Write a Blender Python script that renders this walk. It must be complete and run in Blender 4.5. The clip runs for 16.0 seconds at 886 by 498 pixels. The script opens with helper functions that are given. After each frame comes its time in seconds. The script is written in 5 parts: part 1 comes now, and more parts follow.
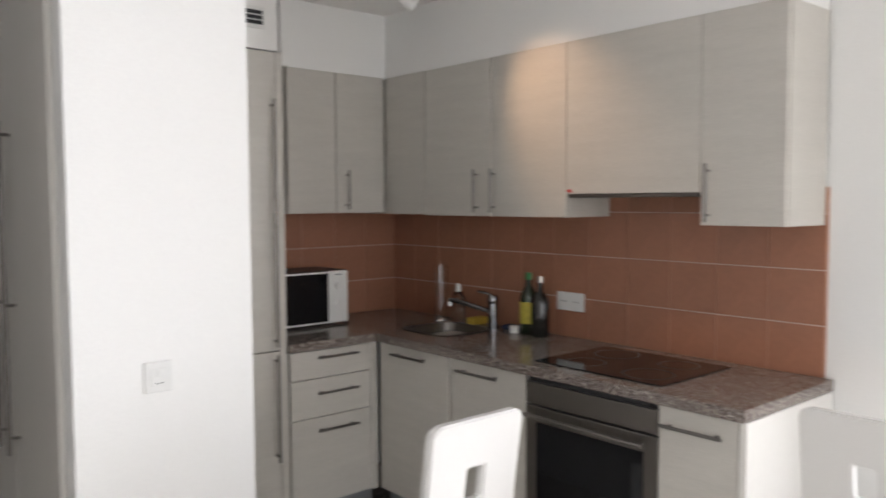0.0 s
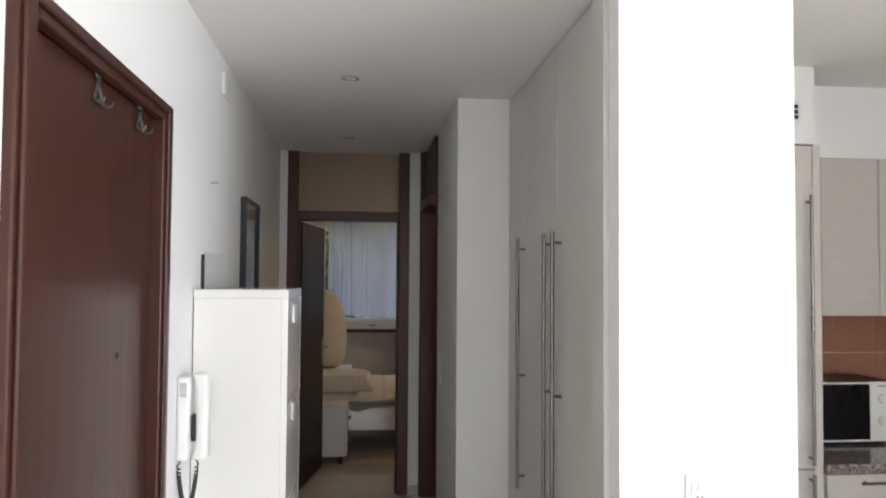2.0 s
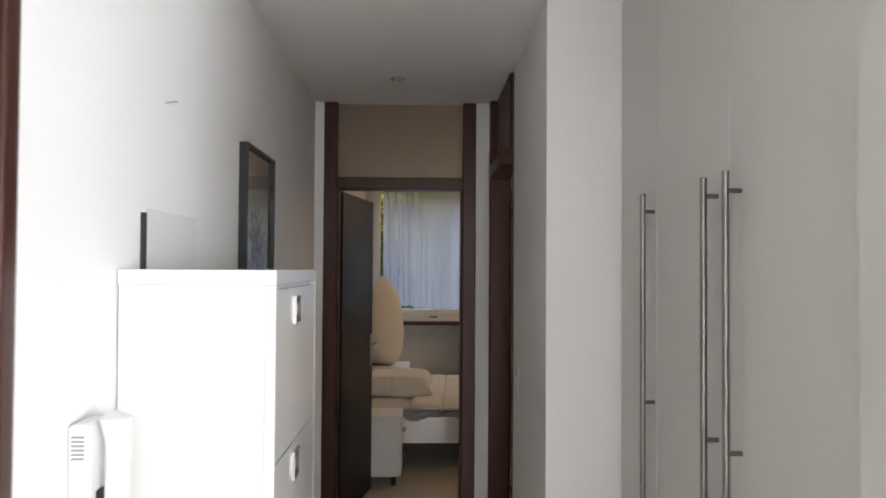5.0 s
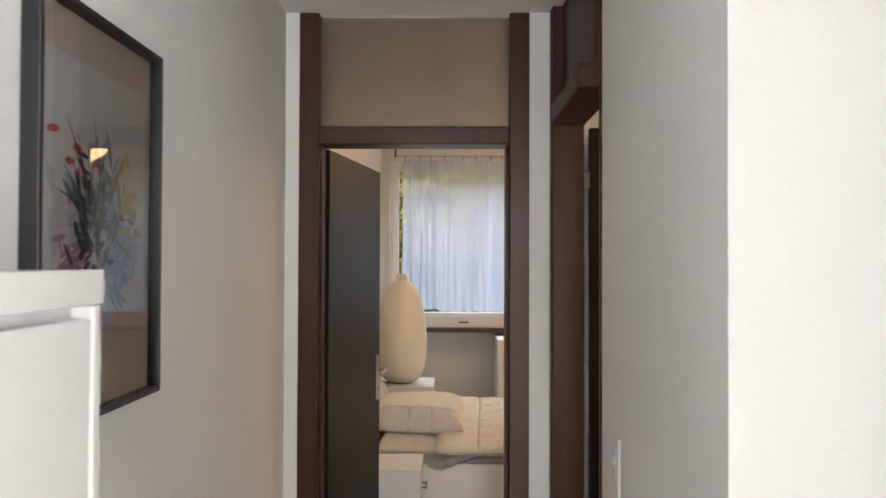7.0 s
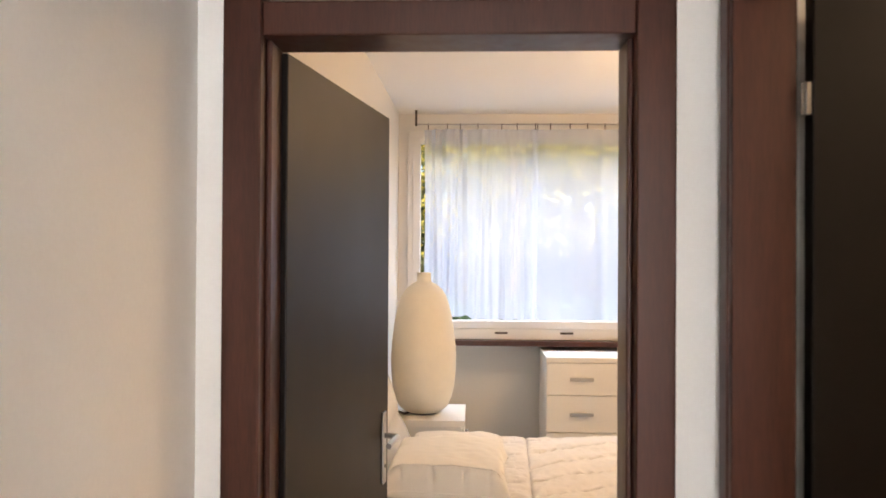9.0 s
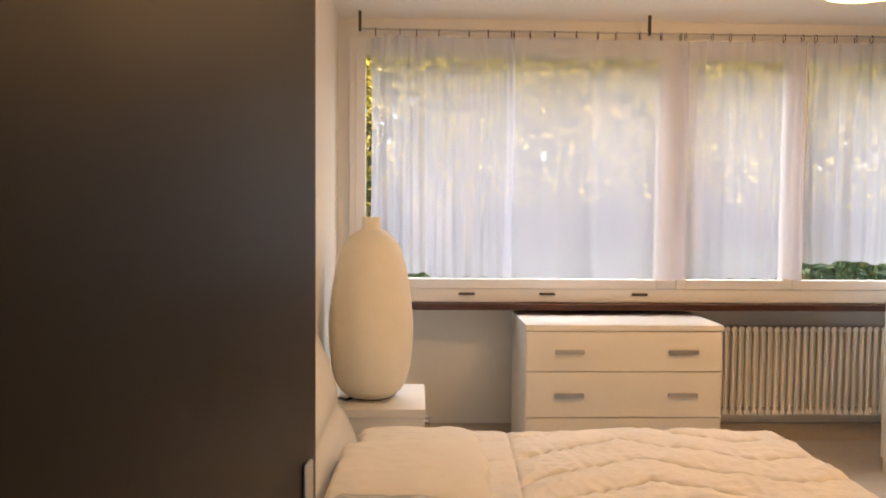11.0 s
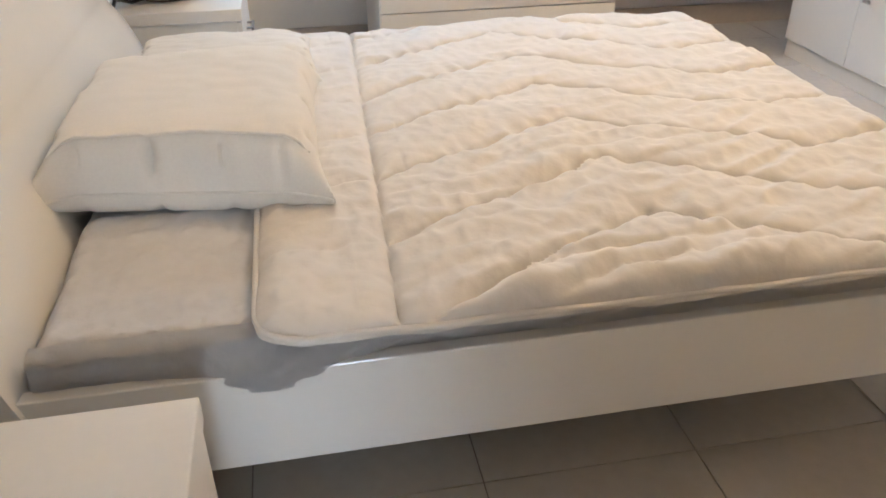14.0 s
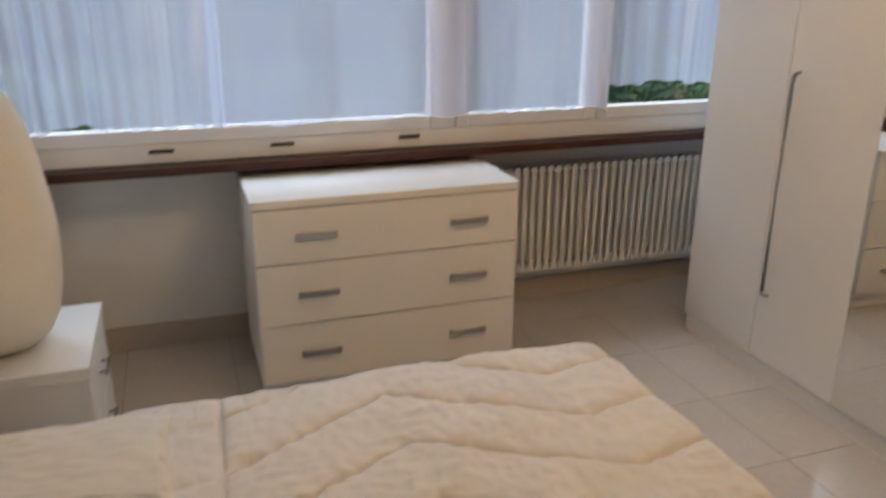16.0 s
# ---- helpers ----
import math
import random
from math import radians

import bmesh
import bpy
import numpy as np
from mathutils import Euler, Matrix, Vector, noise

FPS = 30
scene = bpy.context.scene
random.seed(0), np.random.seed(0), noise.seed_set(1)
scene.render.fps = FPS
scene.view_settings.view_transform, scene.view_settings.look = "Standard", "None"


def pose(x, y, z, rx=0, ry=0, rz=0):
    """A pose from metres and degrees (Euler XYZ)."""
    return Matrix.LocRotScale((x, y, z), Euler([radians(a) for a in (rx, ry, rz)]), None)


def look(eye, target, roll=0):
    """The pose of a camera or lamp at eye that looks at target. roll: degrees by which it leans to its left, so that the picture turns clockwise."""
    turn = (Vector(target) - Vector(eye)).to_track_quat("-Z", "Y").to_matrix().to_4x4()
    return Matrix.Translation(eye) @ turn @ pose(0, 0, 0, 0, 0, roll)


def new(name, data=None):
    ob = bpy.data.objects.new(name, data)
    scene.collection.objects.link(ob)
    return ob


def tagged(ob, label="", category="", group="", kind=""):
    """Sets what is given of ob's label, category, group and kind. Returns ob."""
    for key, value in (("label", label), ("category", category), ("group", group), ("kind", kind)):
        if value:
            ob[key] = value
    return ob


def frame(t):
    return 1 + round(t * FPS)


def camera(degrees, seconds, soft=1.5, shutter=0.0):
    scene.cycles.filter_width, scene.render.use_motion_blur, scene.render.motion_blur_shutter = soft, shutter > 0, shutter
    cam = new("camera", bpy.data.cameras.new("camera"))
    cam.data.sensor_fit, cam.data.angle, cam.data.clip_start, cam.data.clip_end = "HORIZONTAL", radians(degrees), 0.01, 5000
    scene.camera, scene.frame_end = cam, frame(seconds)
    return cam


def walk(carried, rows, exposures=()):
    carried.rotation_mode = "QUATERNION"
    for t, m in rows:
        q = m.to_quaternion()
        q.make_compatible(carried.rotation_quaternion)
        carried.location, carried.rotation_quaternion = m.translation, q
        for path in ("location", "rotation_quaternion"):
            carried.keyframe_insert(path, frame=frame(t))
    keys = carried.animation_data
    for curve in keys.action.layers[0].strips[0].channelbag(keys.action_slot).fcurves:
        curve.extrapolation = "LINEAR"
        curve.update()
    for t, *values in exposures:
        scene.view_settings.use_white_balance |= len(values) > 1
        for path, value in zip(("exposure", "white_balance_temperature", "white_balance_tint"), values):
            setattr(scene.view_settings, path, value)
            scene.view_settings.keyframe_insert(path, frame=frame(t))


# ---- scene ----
cam = camera(59.37, 16.0, soft=1.7, shutter=0.35)
# seconds, eye x, y, z, turn about x, y, z
ROWS = [
    (0, -0.002, -0.002, 1.515, 86.54, 0.28, -40.83),
    (0.5, -0.068, 0.049, 1.513, 87.40, 0.30, -29.02),
    (1, -0.122, 0.072, 1.525, 88.38, 0.02, -18.40),
    (1.5, -0.133, 0.078, 1.562, 89.63, -0.13, -10.79),
    (2, -0.139, 0.075, 1.612, 92.20, -0.39, -6.01),
    (2.5, -0.098, 0.120, 1.636, 94.49, -0.40, -4.31),
    (3, -0.049, 0.185, 1.618, 94.43, -0.38, -3.62),
    (3.5, -0.067, 0.371, 1.594, 93.27, -0.39, -2.78),
    (4, -0.107, 0.611, 1.582, 92.32, -0.34, -2.22),
    (6.5, -0.039, 2.502, 1.575, 90.95, -0.29, 0.14),
    (7, -0.077, 2.872, 1.576, 90.96, -0.20, 0.78),
    (7.5, -0.073, 3.253, 1.568, 90.80, -0.45, 1.51),
    (8, -0.067, 3.689, 1.596, 90.68, -0.53, 2.03),
    (8.5, -0.114, 4.046, 1.609, 90.50, -0.29, 2.50),
    (11, -0.288, 5.573, 1.510, 87.17, -0.45, -1.89),
    (11.5, -0.212, 5.783, 1.494, 84.62, -0.38, -4.42),
    (12, -0.158, 5.884, 1.443, 81.64, -0.30, -5.73),
    (12.5, -0.109, 5.984, 1.392, 75.87, 0.02, -7.07),
    (13, -0.132, 6.098, 1.360, 70.19, 0.23, -9.46),
    (13.5, -0.104, 6.258, 1.273, 62.75, 0.46, -11.21),
    (14, -0.054, 6.364, 1.243, 58.95, 0.49, -10.86),
    (14.5, 0.012, 6.495, 1.326, 58.45, 0.20, -9.68),
    (15, 0.036, 6.704, 1.451, 59.67, -0.04, -10.08),
    (15.5, 0.044, 6.849, 1.552, 64.30, -0.09, -11.88),
    (16, 0.093, 6.943, 1.674, 71.00, -0.21, -18.91),
]
EXPOSURES = [(0.0, -1.2, 6400, 12), (1.0, -0.82, 6350, 11), (2.0, -0.66, 6350, 11), (3.0, -0.7, 6350, 11), (3.5, -0.58, 6350, 11), (4.2, -0.45, 6350, 11), (6.5, 0.57, 6250, 12), (7.0, 0.86, 6450, 12), (7.5, 1.18, 7100, 13),
             (8.5, 1.55, 6550, 13), (11.0, 1.08, 7900, 18), (12.0, 0.95, 7200, 17), (13.0, 1.02, 5850, 11), (14.0, 1.45, 5350, 6), (15.0, 1.2, 5150, 6), (15.5, 1.0, 5150, 5), (16.0, 0.44, 6100, 10)]
walk(cam, [(t, pose(x, y, z, rx, ry, rz)) for t, x, y, z, rx, ry, rz in ROWS], EXPOSURES)

# ---- world and lamps ----
world = bpy.data.worlds.new("sky")
scene.world = world
world.use_nodes = True
wn = world.node_tree
sky = wn.nodes.new("ShaderNodeTexSky")
sky.sky_type, sky.sun_disc = "NISHITA", False
sky.sun_elevation, sky.sun_rotation = radians(48), radians(198)
wn.links.new(sky.outputs[0], wn.nodes["Background"].inputs[0])
wn.nodes["Background"].inputs[1].default_value = 0.15


def area(name, m, sx, sy, watts, color):
    la = bpy.data.lights.new(name, "AREA")
    la.shape, la.size, la.size_y, la.energy, la.color = "RECTANGLE", sx, sy, watts, color
    ob = new(name, la)
    ob.matrix_world = m
    return ob


def spot(name, eye, target, watts, color, size=70, blend=0.5, radius=0.03):
    la = bpy.data.lights.new(name, "SPOT")
    la.energy, la.color, la.spot_size, la.spot_blend, la.shadow_soft_size = watts, color, radians(size), blend, radius
    ob = new(name, la)
    ob.matrix_world = look(eye, target)
    return ob


def point(name, at, watts, color, radius=0.1):
    la = bpy.data.lights.new(name, "POINT")
    la.energy, la.color, la.shadow_soft_size = watts, color, radius
    ob = new(name, la)
    ob.location = at
    return ob


# daylight through the living-room window behind the first eye, and through the bedroom window
area("living_window_light", look((0.9, -5.47, 1.43), (0.9, 0, 1.4)), 2.9, 2.05, 110, (0.94, 0.96, 1.0))
# guessed window out of view, added to brighten the corridor's left wall
area("unseen_side_window_light", look((5.17, -2.9, 1.43), (0, -2.9, 1.43)), 4.2, 2.05, 800, (0.94, 0.96, 1.0))
# lamp added outside, above the view through the window, in place of sky
area("bedroom_sky_stand_in", look((1.1, 12.4, 4.2), (1.1, 9.2, 0.9)), 6.0, 2.4, 265, (0.76, 0.87, 1.0))
spot("kitchen_spot_light", (1.93, 2.535, 2.425), (2.44, 2.08, 1.84), 52, (1.0, 0.62, 0.36), 50, 1.0)
point("bedroom_ceiling_lamp_light", (1.33, 8.35, 2.38), 5.7, (1.0, 0.66, 0.40), 0.12)
point("bathroom_lamp_light", (1.3, 5.0, 2.35), 5, (1.0, 0.72, 0.46), 0.1)
sun = new("sun", bpy.data.lights.new("sun", "SUN"))
sun.data.energy, sun.data.angle, sun.data.color = 5, radians(0.5), (1.0, 0.93, 0.82)
sun.matrix_world = look((0, 0, 0), (0.25, 0.75, -0.9))


# ---- materials ----
def mat(name, base, rough=0.5, metal=0.0, var=0.06, scale=3.0, grain=60.0, bump=0.03, stretch=(1, 1, 1), coat=0.0, rand=0.0, spec=0.5):
    """Base colour varied at two scales, roughness wear and a fine relief."""
    m = bpy.data.materials.new(name)
    m.use_nodes = True
    t = m.node_tree
    b = t.nodes["Principled BSDF"]
    co = t.nodes.new("ShaderNodeTexCoord")
    mp = t.nodes.new("ShaderNodeMapping")
    mp.inputs["Scale"].default_value = stretch
    t.links.new(co.outputs["Object"], mp.inputs[0])
    n1, n2 = t.nodes.new("ShaderNodeTexNoise"), t.nodes.new("ShaderNodeTexNoise")
    n1.inputs["Scale"].default_value, n2.inputs["Scale"].default_value = scale, grain
    n1.inputs["Detail"].default_value = n2.inputs["Detail"].default_value = 4
    for n in (n1, n2):
        t.links.new(mp.outputs[0], n.inputs["Vector"])
    add = t.nodes.new("ShaderNodeMath")
    add.operation = "ADD"
    t.links.new(n1.outputs[0], add.inputs[0])
    t.links.new(n2.outputs[0], add.inputs[1])
    last = add.outputs[0]
    if rand:
        info = t.nodes.new("ShaderNodeObjectInfo")
        ma = t.nodes.new("ShaderNodeMath")
        ma.operation, ma.inputs[1].default_value = "MULTIPLY_ADD", rand
        t.links.new(info.outputs["Random"], ma.inputs[0])
        t.links.new(last, ma.inputs[2])
        last = ma.outputs[0]
    ramp = t.nodes.new("ShaderNodeMapRange")
    ramp.inputs[1].default_value, ramp.inputs[2].default_value = 0.6, 1.4 + rand
    ramp.inputs[3].default_value, ramp.inputs[4].default_value = 1 - var, 1 + var
    t.links.new(last, ramp.inputs[0])
    mul = t.nodes.new("ShaderNodeVectorMath")
    mul.operation = "SCALE"
    mul.inputs[0].default_value = base
    t.links.new(ramp.outputs[0], mul.inputs["Scale"])
    t.links.new(mul.outputs[0], b.inputs["Base Color"])
    rr = t.nodes.new("ShaderNodeMapRange")
    rr.inputs[1].default_value, rr.inputs[2].default_value = 0.3, 0.7
    rr.inputs[3].default_value, rr.inputs[4].default_value = rough * 0.88, min(1, rough * 1.12)
    t.links.new(n1.outputs[0], rr.inputs[0])
    t.links.new(rr.outputs[0], b.inputs["Roughness"])
    b.inputs["Metallic"].default_value = metal
    b.inputs["Coat Weight"].default_value = coat
    b.inputs["Specular IOR Level"].default_value = spec
    if bump:
        bp = t.nodes.new("ShaderNodeBump")
        bp.inputs["Strength"].default_value, bp.inputs["Distance"].default_value = bump, 0.01
        t.links.new(n2.outputs[0], bp.inputs["Height"])
        t.links.new(bp.outputs[0], b.inputs["Normal"])
    return m


def glass_mat(name, color=(1, 1, 1), rough=0.0):
    m = bpy.data.materials.new(name)
    m.use_nodes = True
    b = m.node_tree.nodes["Principled BSDF"]
    b.inputs["Base Color"].default_value = (*color, 1)
    b.inputs["Transmission Weight"].default_value, b.inputs["Roughness"].default_value, b.inputs["IOR"].default_value = 1, rough, 1.45
    return m


def granite_mat():
    m = mat("granite", (0.2, 0.165, 0.14), 0.12, var=0.3, scale=12, grain=90, bump=0.01)
    t = m.node_tree
    b = t.nodes["Principled BSDF"]
    vo = t.nodes.new("ShaderNodeTexVoronoi")
    vo.inputs["Scale"].default_value = 210
    co = t.nodes.new("ShaderNodeTexCoord")
    t.links.new(co.outputs["Object"], vo.inputs["Vector"])
    cr = t.nodes.new("ShaderNodeValToRGB")
    e = cr.color_ramp.elements
    e[0].position, e[0].color = 0.0, (0.045, 0.035, 0.03, 1)
    e[1].position, e[1].color = 1.0, (0.5, 0.46, 0.42, 1)
    for pos, c in ((0.3, (0.13, 0.1, 0.085, 1)), (0.6, (0.24, 0.2, 0.175, 1)), (0.85, (0.34, 0.29, 0.26, 1))):
        k = e.new(pos)
        k.color = c
    sep = t.nodes.new("ShaderNodeSeparateColor")
    t.links.new(vo.outputs["Color"], sep.inputs[0])
    t.links.new(sep.outputs[0], cr.inputs[0])
    t.links.new(cr.outputs[0], b.inputs["Base Color"])
    return m


def curtain_mat():
    m = bpy.data.materials.new("sheer_curtain")
    m.use_nodes = True
    t = m.node_tree
    out = t.nodes["Material Output"]
    t.nodes.remove(t.nodes["Principled BSDF"])
    tr, tl, df = t.nodes.new("ShaderNodeBsdfTransparent"), t.nodes.new("ShaderNodeBsdfTranslucent"), t.nodes.new("ShaderNodeBsdfDiffuse")
    tl.inputs[0].default_value = df.inputs[0].default_value = (0.75, 0.79, 0.95, 1)
    no = t.nodes.new("ShaderNodeTexNoise")
    no.inputs["Scale"].default_value = 400
    a, b = t.nodes.new("ShaderNodeMixShader"), t.nodes.new("ShaderNodeMixShader")
    a.inputs[0].default_value = 0.33
    mr = t.nodes.new("ShaderNodeMapRange")
    mr.inputs[3].default_value, mr.inputs[4].default_value = 0.44, 0.64
    t.links.new(no.outputs[0], mr.inputs[0])
    t.links.new(mr.outputs[0], b.inputs[0])
    t.links.new(tl.outputs[0], a.inputs[1])
    t.links.new(df.outputs[0], a.inputs[2])
    t.links.new(tr.outputs[0], b.inputs[1])
    t.links.new(a.outputs[0], b.inputs[2])
    t.links.new(b.outputs[0], out.inputs[0])
    return m


def pane_mat():
    """A thin pane: clear, with Fresnel gloss."""
    m = bpy.data.materials.new("clear_pane")
    m.use_nodes = True
    t = m.node_tree
    out = t.nodes["Material Output"]
    t.nodes.remove(t.nodes["Principled BSDF"])
    tr, gl, fr, mx = t.nodes.new("ShaderNodeBsdfTransparent"), t.nodes.new("ShaderNodeBsdfGlossy"), t.nodes.new("ShaderNodeFresnel"), t.nodes.new("ShaderNodeMixShader")
    gl.inputs["Roughness"].default_value, fr.inputs[0].default_value = 0.01, 1.5
    t.links.new(fr.outputs[0], mx.inputs[0])
    t.links.new(tr.outputs[0], mx.inputs[1])
    t.links.new(gl.outputs[0], mx.inputs[2])
    t.links.new(mx.outputs[0], out.inputs[0])
    return m


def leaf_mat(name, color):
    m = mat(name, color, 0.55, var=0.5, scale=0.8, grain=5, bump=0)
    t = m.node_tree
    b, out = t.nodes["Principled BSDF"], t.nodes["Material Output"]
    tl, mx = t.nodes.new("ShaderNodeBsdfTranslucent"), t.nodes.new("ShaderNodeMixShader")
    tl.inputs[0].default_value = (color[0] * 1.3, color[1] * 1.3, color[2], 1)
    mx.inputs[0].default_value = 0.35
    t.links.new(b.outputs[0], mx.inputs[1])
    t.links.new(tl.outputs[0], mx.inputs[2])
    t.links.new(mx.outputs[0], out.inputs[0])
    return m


def glow_mat(name, color, strength):
    m = bpy.data.materials.new(name)
    m.use_nodes = True
    b = m.node_tree.nodes["Principled BSDF"]
    b.inputs["Emission Color"].default_value, b.inputs["Emission Strength"].default_value = (*color, 1), strength
    return m


WHITE = mat("white_wall_paint", (0.86, 0.855, 0.835), 0.75, var=0.025, scale=1.2, grain=120, bump=0.06)
CEILING = mat("ceiling_paint", (0.9, 0.89, 0.87), 0.85, var=0.02, scale=0.8, grain=90, bump=0.04)
CREAM = mat("bedroom_wall_paint", (0.78, 0.76, 0.72), 0.8, var=0.025, scale=1.2, grain=120, bump=0.05)
HEADBOARD = mat("white_glossy_leatherette", (0.76, 0.74, 0.69), 0.2, var=0.02, grain=150, bump=0.01, coat=0.2)
TILE_FLOOR = mat("floor_tile", (0.58, 0.53, 0.465), 0.12, var=0.1, scale=2.5, grain=30, bump=0.01, rand=0.3)
GROUT = mat("floor_grout", (0.25, 0.22, 0.19), 0.8, var=0.1, grain=80)
MAHOGANY = mat("mahogany_wood", (0.05, 0.016, 0.01), 0.34, spec=0.35, var=0.35, scale=4, grain=40, bump=0.03, stretch=(6, 6, 0.5))
DARK_WOOD = mat("dark_stained_wood", (0.06, 0.019, 0.011), 0.36, spec=0.32, var=0.3, scale=5, grain=50, bump=0.03, stretch=(6, 6, 0.5))
DOOR_BROWN = mat("dark_brown_door_laminate", (0.011, 0.008, 0.0065), 0.42, spec=0.16, var=0.05, scale=1.2, grain=60, bump=0.004)
CLOSET = mat("greige_closet_laminate", (0.61, 0.59, 0.55), 0.42, var=0.03, scale=2, grain=70, bump=0.02, stretch=(4, 4, 0.6))
KITCHEN = mat("kitchen_wood_laminate", (0.56, 0.535, 0.49), 0.4, var=0.07, scale=3, grain=26, bump=0.015, stretch=(1, 1, 9))
PLINTH = mat("grey_plinth", (0.3, 0.31, 0.32), 0.4, metal=0.3, var=0.05)
STEEL = mat("brushed_steel", (0.45, 0.44, 0.42), 0.34, metal=1, var=0.05, grain=200, bump=0.01)
HANDLE = mat("dark_satin_steel", (0.23, 0.215, 0.2), 0.3, metal=1, var=0.05, grain=200, bump=0.01)
TAP = mat("tap_chrome", (0.3, 0.3, 0.31), 0.1, metal=1, var=0.02, bump=0)
CHROME = mat("chrome", (0.8, 0.8, 0.8), 0.08, metal=1, var=0.02, bump=0)
TERRA = mat("terracotta_tile", (0.36, 0.165, 0.1), 0.33, var=0.14, scale=7, grain=50, bump=0.03, rand=0.35)
TILE_GROUT = mat("pale_grout", (0.66, 0.56, 0.49), 0.8, var=0.05)
TERRA_GROUT = mat("terracotta_grout", (0.47, 0.25, 0.165), 0.75, var=0.08, grain=90)
GRANITE = granite_mat()
BLACK_GLASS = mat("black_glass", (0.009, 0.009, 0.01), 0.05, var=0.1, bump=0, spec=0.3)
WHITE_GLOSS = mat("white_lacquer", (0.78, 0.77, 0.74), 0.16, var=0.015, scale=2, bump=0.0, coat=0.3)
WHITE_SATIN = mat("white_furniture_foil", (0.78, 0.76, 0.72), 0.4, var=0.02, scale=2, bump=0.01)
WHITE_PLASTIC = mat("white_plastic", (0.78, 0.78, 0.76), 0.35, var=0.02, bump=0.0)
BLACK = mat("black_plastic", (0.015, 0.015, 0.016), 0.4, var=0.1, bump=0.01)
FABRIC = mat("cream_cotton", (0.73, 0.69, 0.635), 0.9, var=0.04, scale=6, grain=34, bump=0.24)
SHEET = mat("grey_fitted_sheet", (0.64, 0.625, 0.615), 0.9, var=0.05, scale=14, grain=48, bump=0.24)
PILLOW = mat("pillow_cotton", (0.76, 0.72, 0.65), 0.9, var=0.04, scale=6, grain=160, bump=0.04)
LAMP = mat("lamp_cocoon", (0.72, 0.66, 0.54), 0.7, var=0.05, scale=10, grain=160, bump=0.12)
LEATHER = mat("white_faux_leather", (0.78, 0.77, 0.75), 0.4, var=0.03, grain=220, bump=0.05)
PAPER = mat("picture_paper", (0.62, 0.52, 0.44), 0.6, var=0.03)
CURTAIN = curtain_mat()
RIBBED = glass_mat("ribbed_glass", (0.45, 0.4, 0.345), 0.42)
DARK_STEEL = mat("dark_brushed_steel", (0.16, 0.145, 0.13), 0.34, metal=0.9, var=0.06, grain=200, bump=0.01)
HOOK = mat("grey_hook_metal", (0.09, 0.085, 0.078), 0.5, metal=0.3, bump=0.01)
RED = mat("red_plastic", (0.5, 0.03, 0.03), 0.4, bump=0)
YELLOW = mat("yellow_foam", (0.6, 0.42, 0.06), 0.9, var=0.1, grain=150, bump=0.2)
YELLOW_LABEL = mat("yellow_paper_label", (0.62, 0.52, 0.08), 0.6, var=0.15, scale=40, bump=0)
GREEN_GLASS = mat("dark_green_glass", (0.012, 0.03, 0.01), 0.07, var=0.1, bump=0, coat=0.5)
GREEN_CAP = mat("green_cap", (0.03, 0.22, 0.06), 0.4, bump=0)
DARK_GLASS = mat("dark_bottle_glass", (0.008, 0.007, 0.006), 0.06, var=0.1, bump=0, coat=0.5)
NAVY = mat("navy_cotton", (0.02, 0.035, 0.09), 0.9, var=0.2, scale=20, grain=200, bump=0.1)
CLEAR_GLASS = glass_mat("tumbler_glass")
PALE_GLASS = glass_mat("clear_plastic", (0.8, 0.82, 0.8), 0.1)
ART = mat("painting_paper", (0.66, 0.63, 0.6), 0.6, var=0.05, scale=8)
PANE = pane_mat()
SKIRT = mat("beige_skirting_tile", (0.5, 0.42, 0.34), 0.35, var=0.08, grain=40, bump=0.01)
LATCH = mat("dark_metal", (0.06, 0.045, 0.035), 0.45, metal=0.6, bump=0.01)
MIRROR = mat("mirror", (0.85, 0.86, 0.86), 0.015, metal=1, var=0.01, bump=0)
LAWN = mat("lawn", (0.06, 0.1, 0.03), 0.9, var=0.4, scale=2, grain=40)
LEAF_DARK = leaf_mat("hedge_leaf", (0.035, 0.075, 0.03))
# leaf colour lifted past a real leaf's to carry sunlight the sun lamp lacks
LEAF_SUN = leaf_mat("sun_brightened_leaf", (0.54, 0.45, 0.1))
LEAF_MID = leaf_mat("woodland_leaf", (0.17, 0.19, 0.08))
BARK = mat("bark", (0.12, 0.08, 0.05), 0.9, var=0.3, grain=30, bump=0.3)
LAMP_GLOW = glow_mat("lamp_glass", (1.0, 0.62, 0.28), 6.5)
RADIATOR = mat("radiator_enamel", (0.75, 0.74, 0.7), 0.4, var=0.03, bump=0.01)


# ---- building helpers ----
def box(bm, x0, x1, y0, y1, z0, z1, bevel=0.0):
    r = bmesh.ops.create_cube(bm, size=1, matrix=Matrix.Translation(((x0 + x1) / 2, (y0 + y1) / 2, (z0 + z1) / 2)) @ Matrix.Diagonal((abs(x1 - x0), abs(y1 - y0), abs(z1 - z0), 1)))
    if bevel:
        es = list({e for v in r["verts"] for e in v.link_edges})
        bmesh.ops.bevel(bm, geom=es, offset=bevel, segments=2, profile=0.5, affect="EDGES")
    return bm


def boxes(*args, bevel=0.0):
    bm = bmesh.new()
    for a in args:
        box(bm, *a, bevel=bevel)
    return bm


def cyl(bm, a, b, r, seg=16, r2=None):
    a, b = Vector(a), Vector(b)
    d = b - a
    m = Matrix.Translation((a + b) / 2) @ d.to_track_quat("Z", "Y").to_matrix().to_4x4()
    bmesh.ops.create_cone(bm, cap_ends=True, segments=seg, radius1=r, radius2=r if r2 is None else r2, depth=d.length, matrix=m)
    return bm


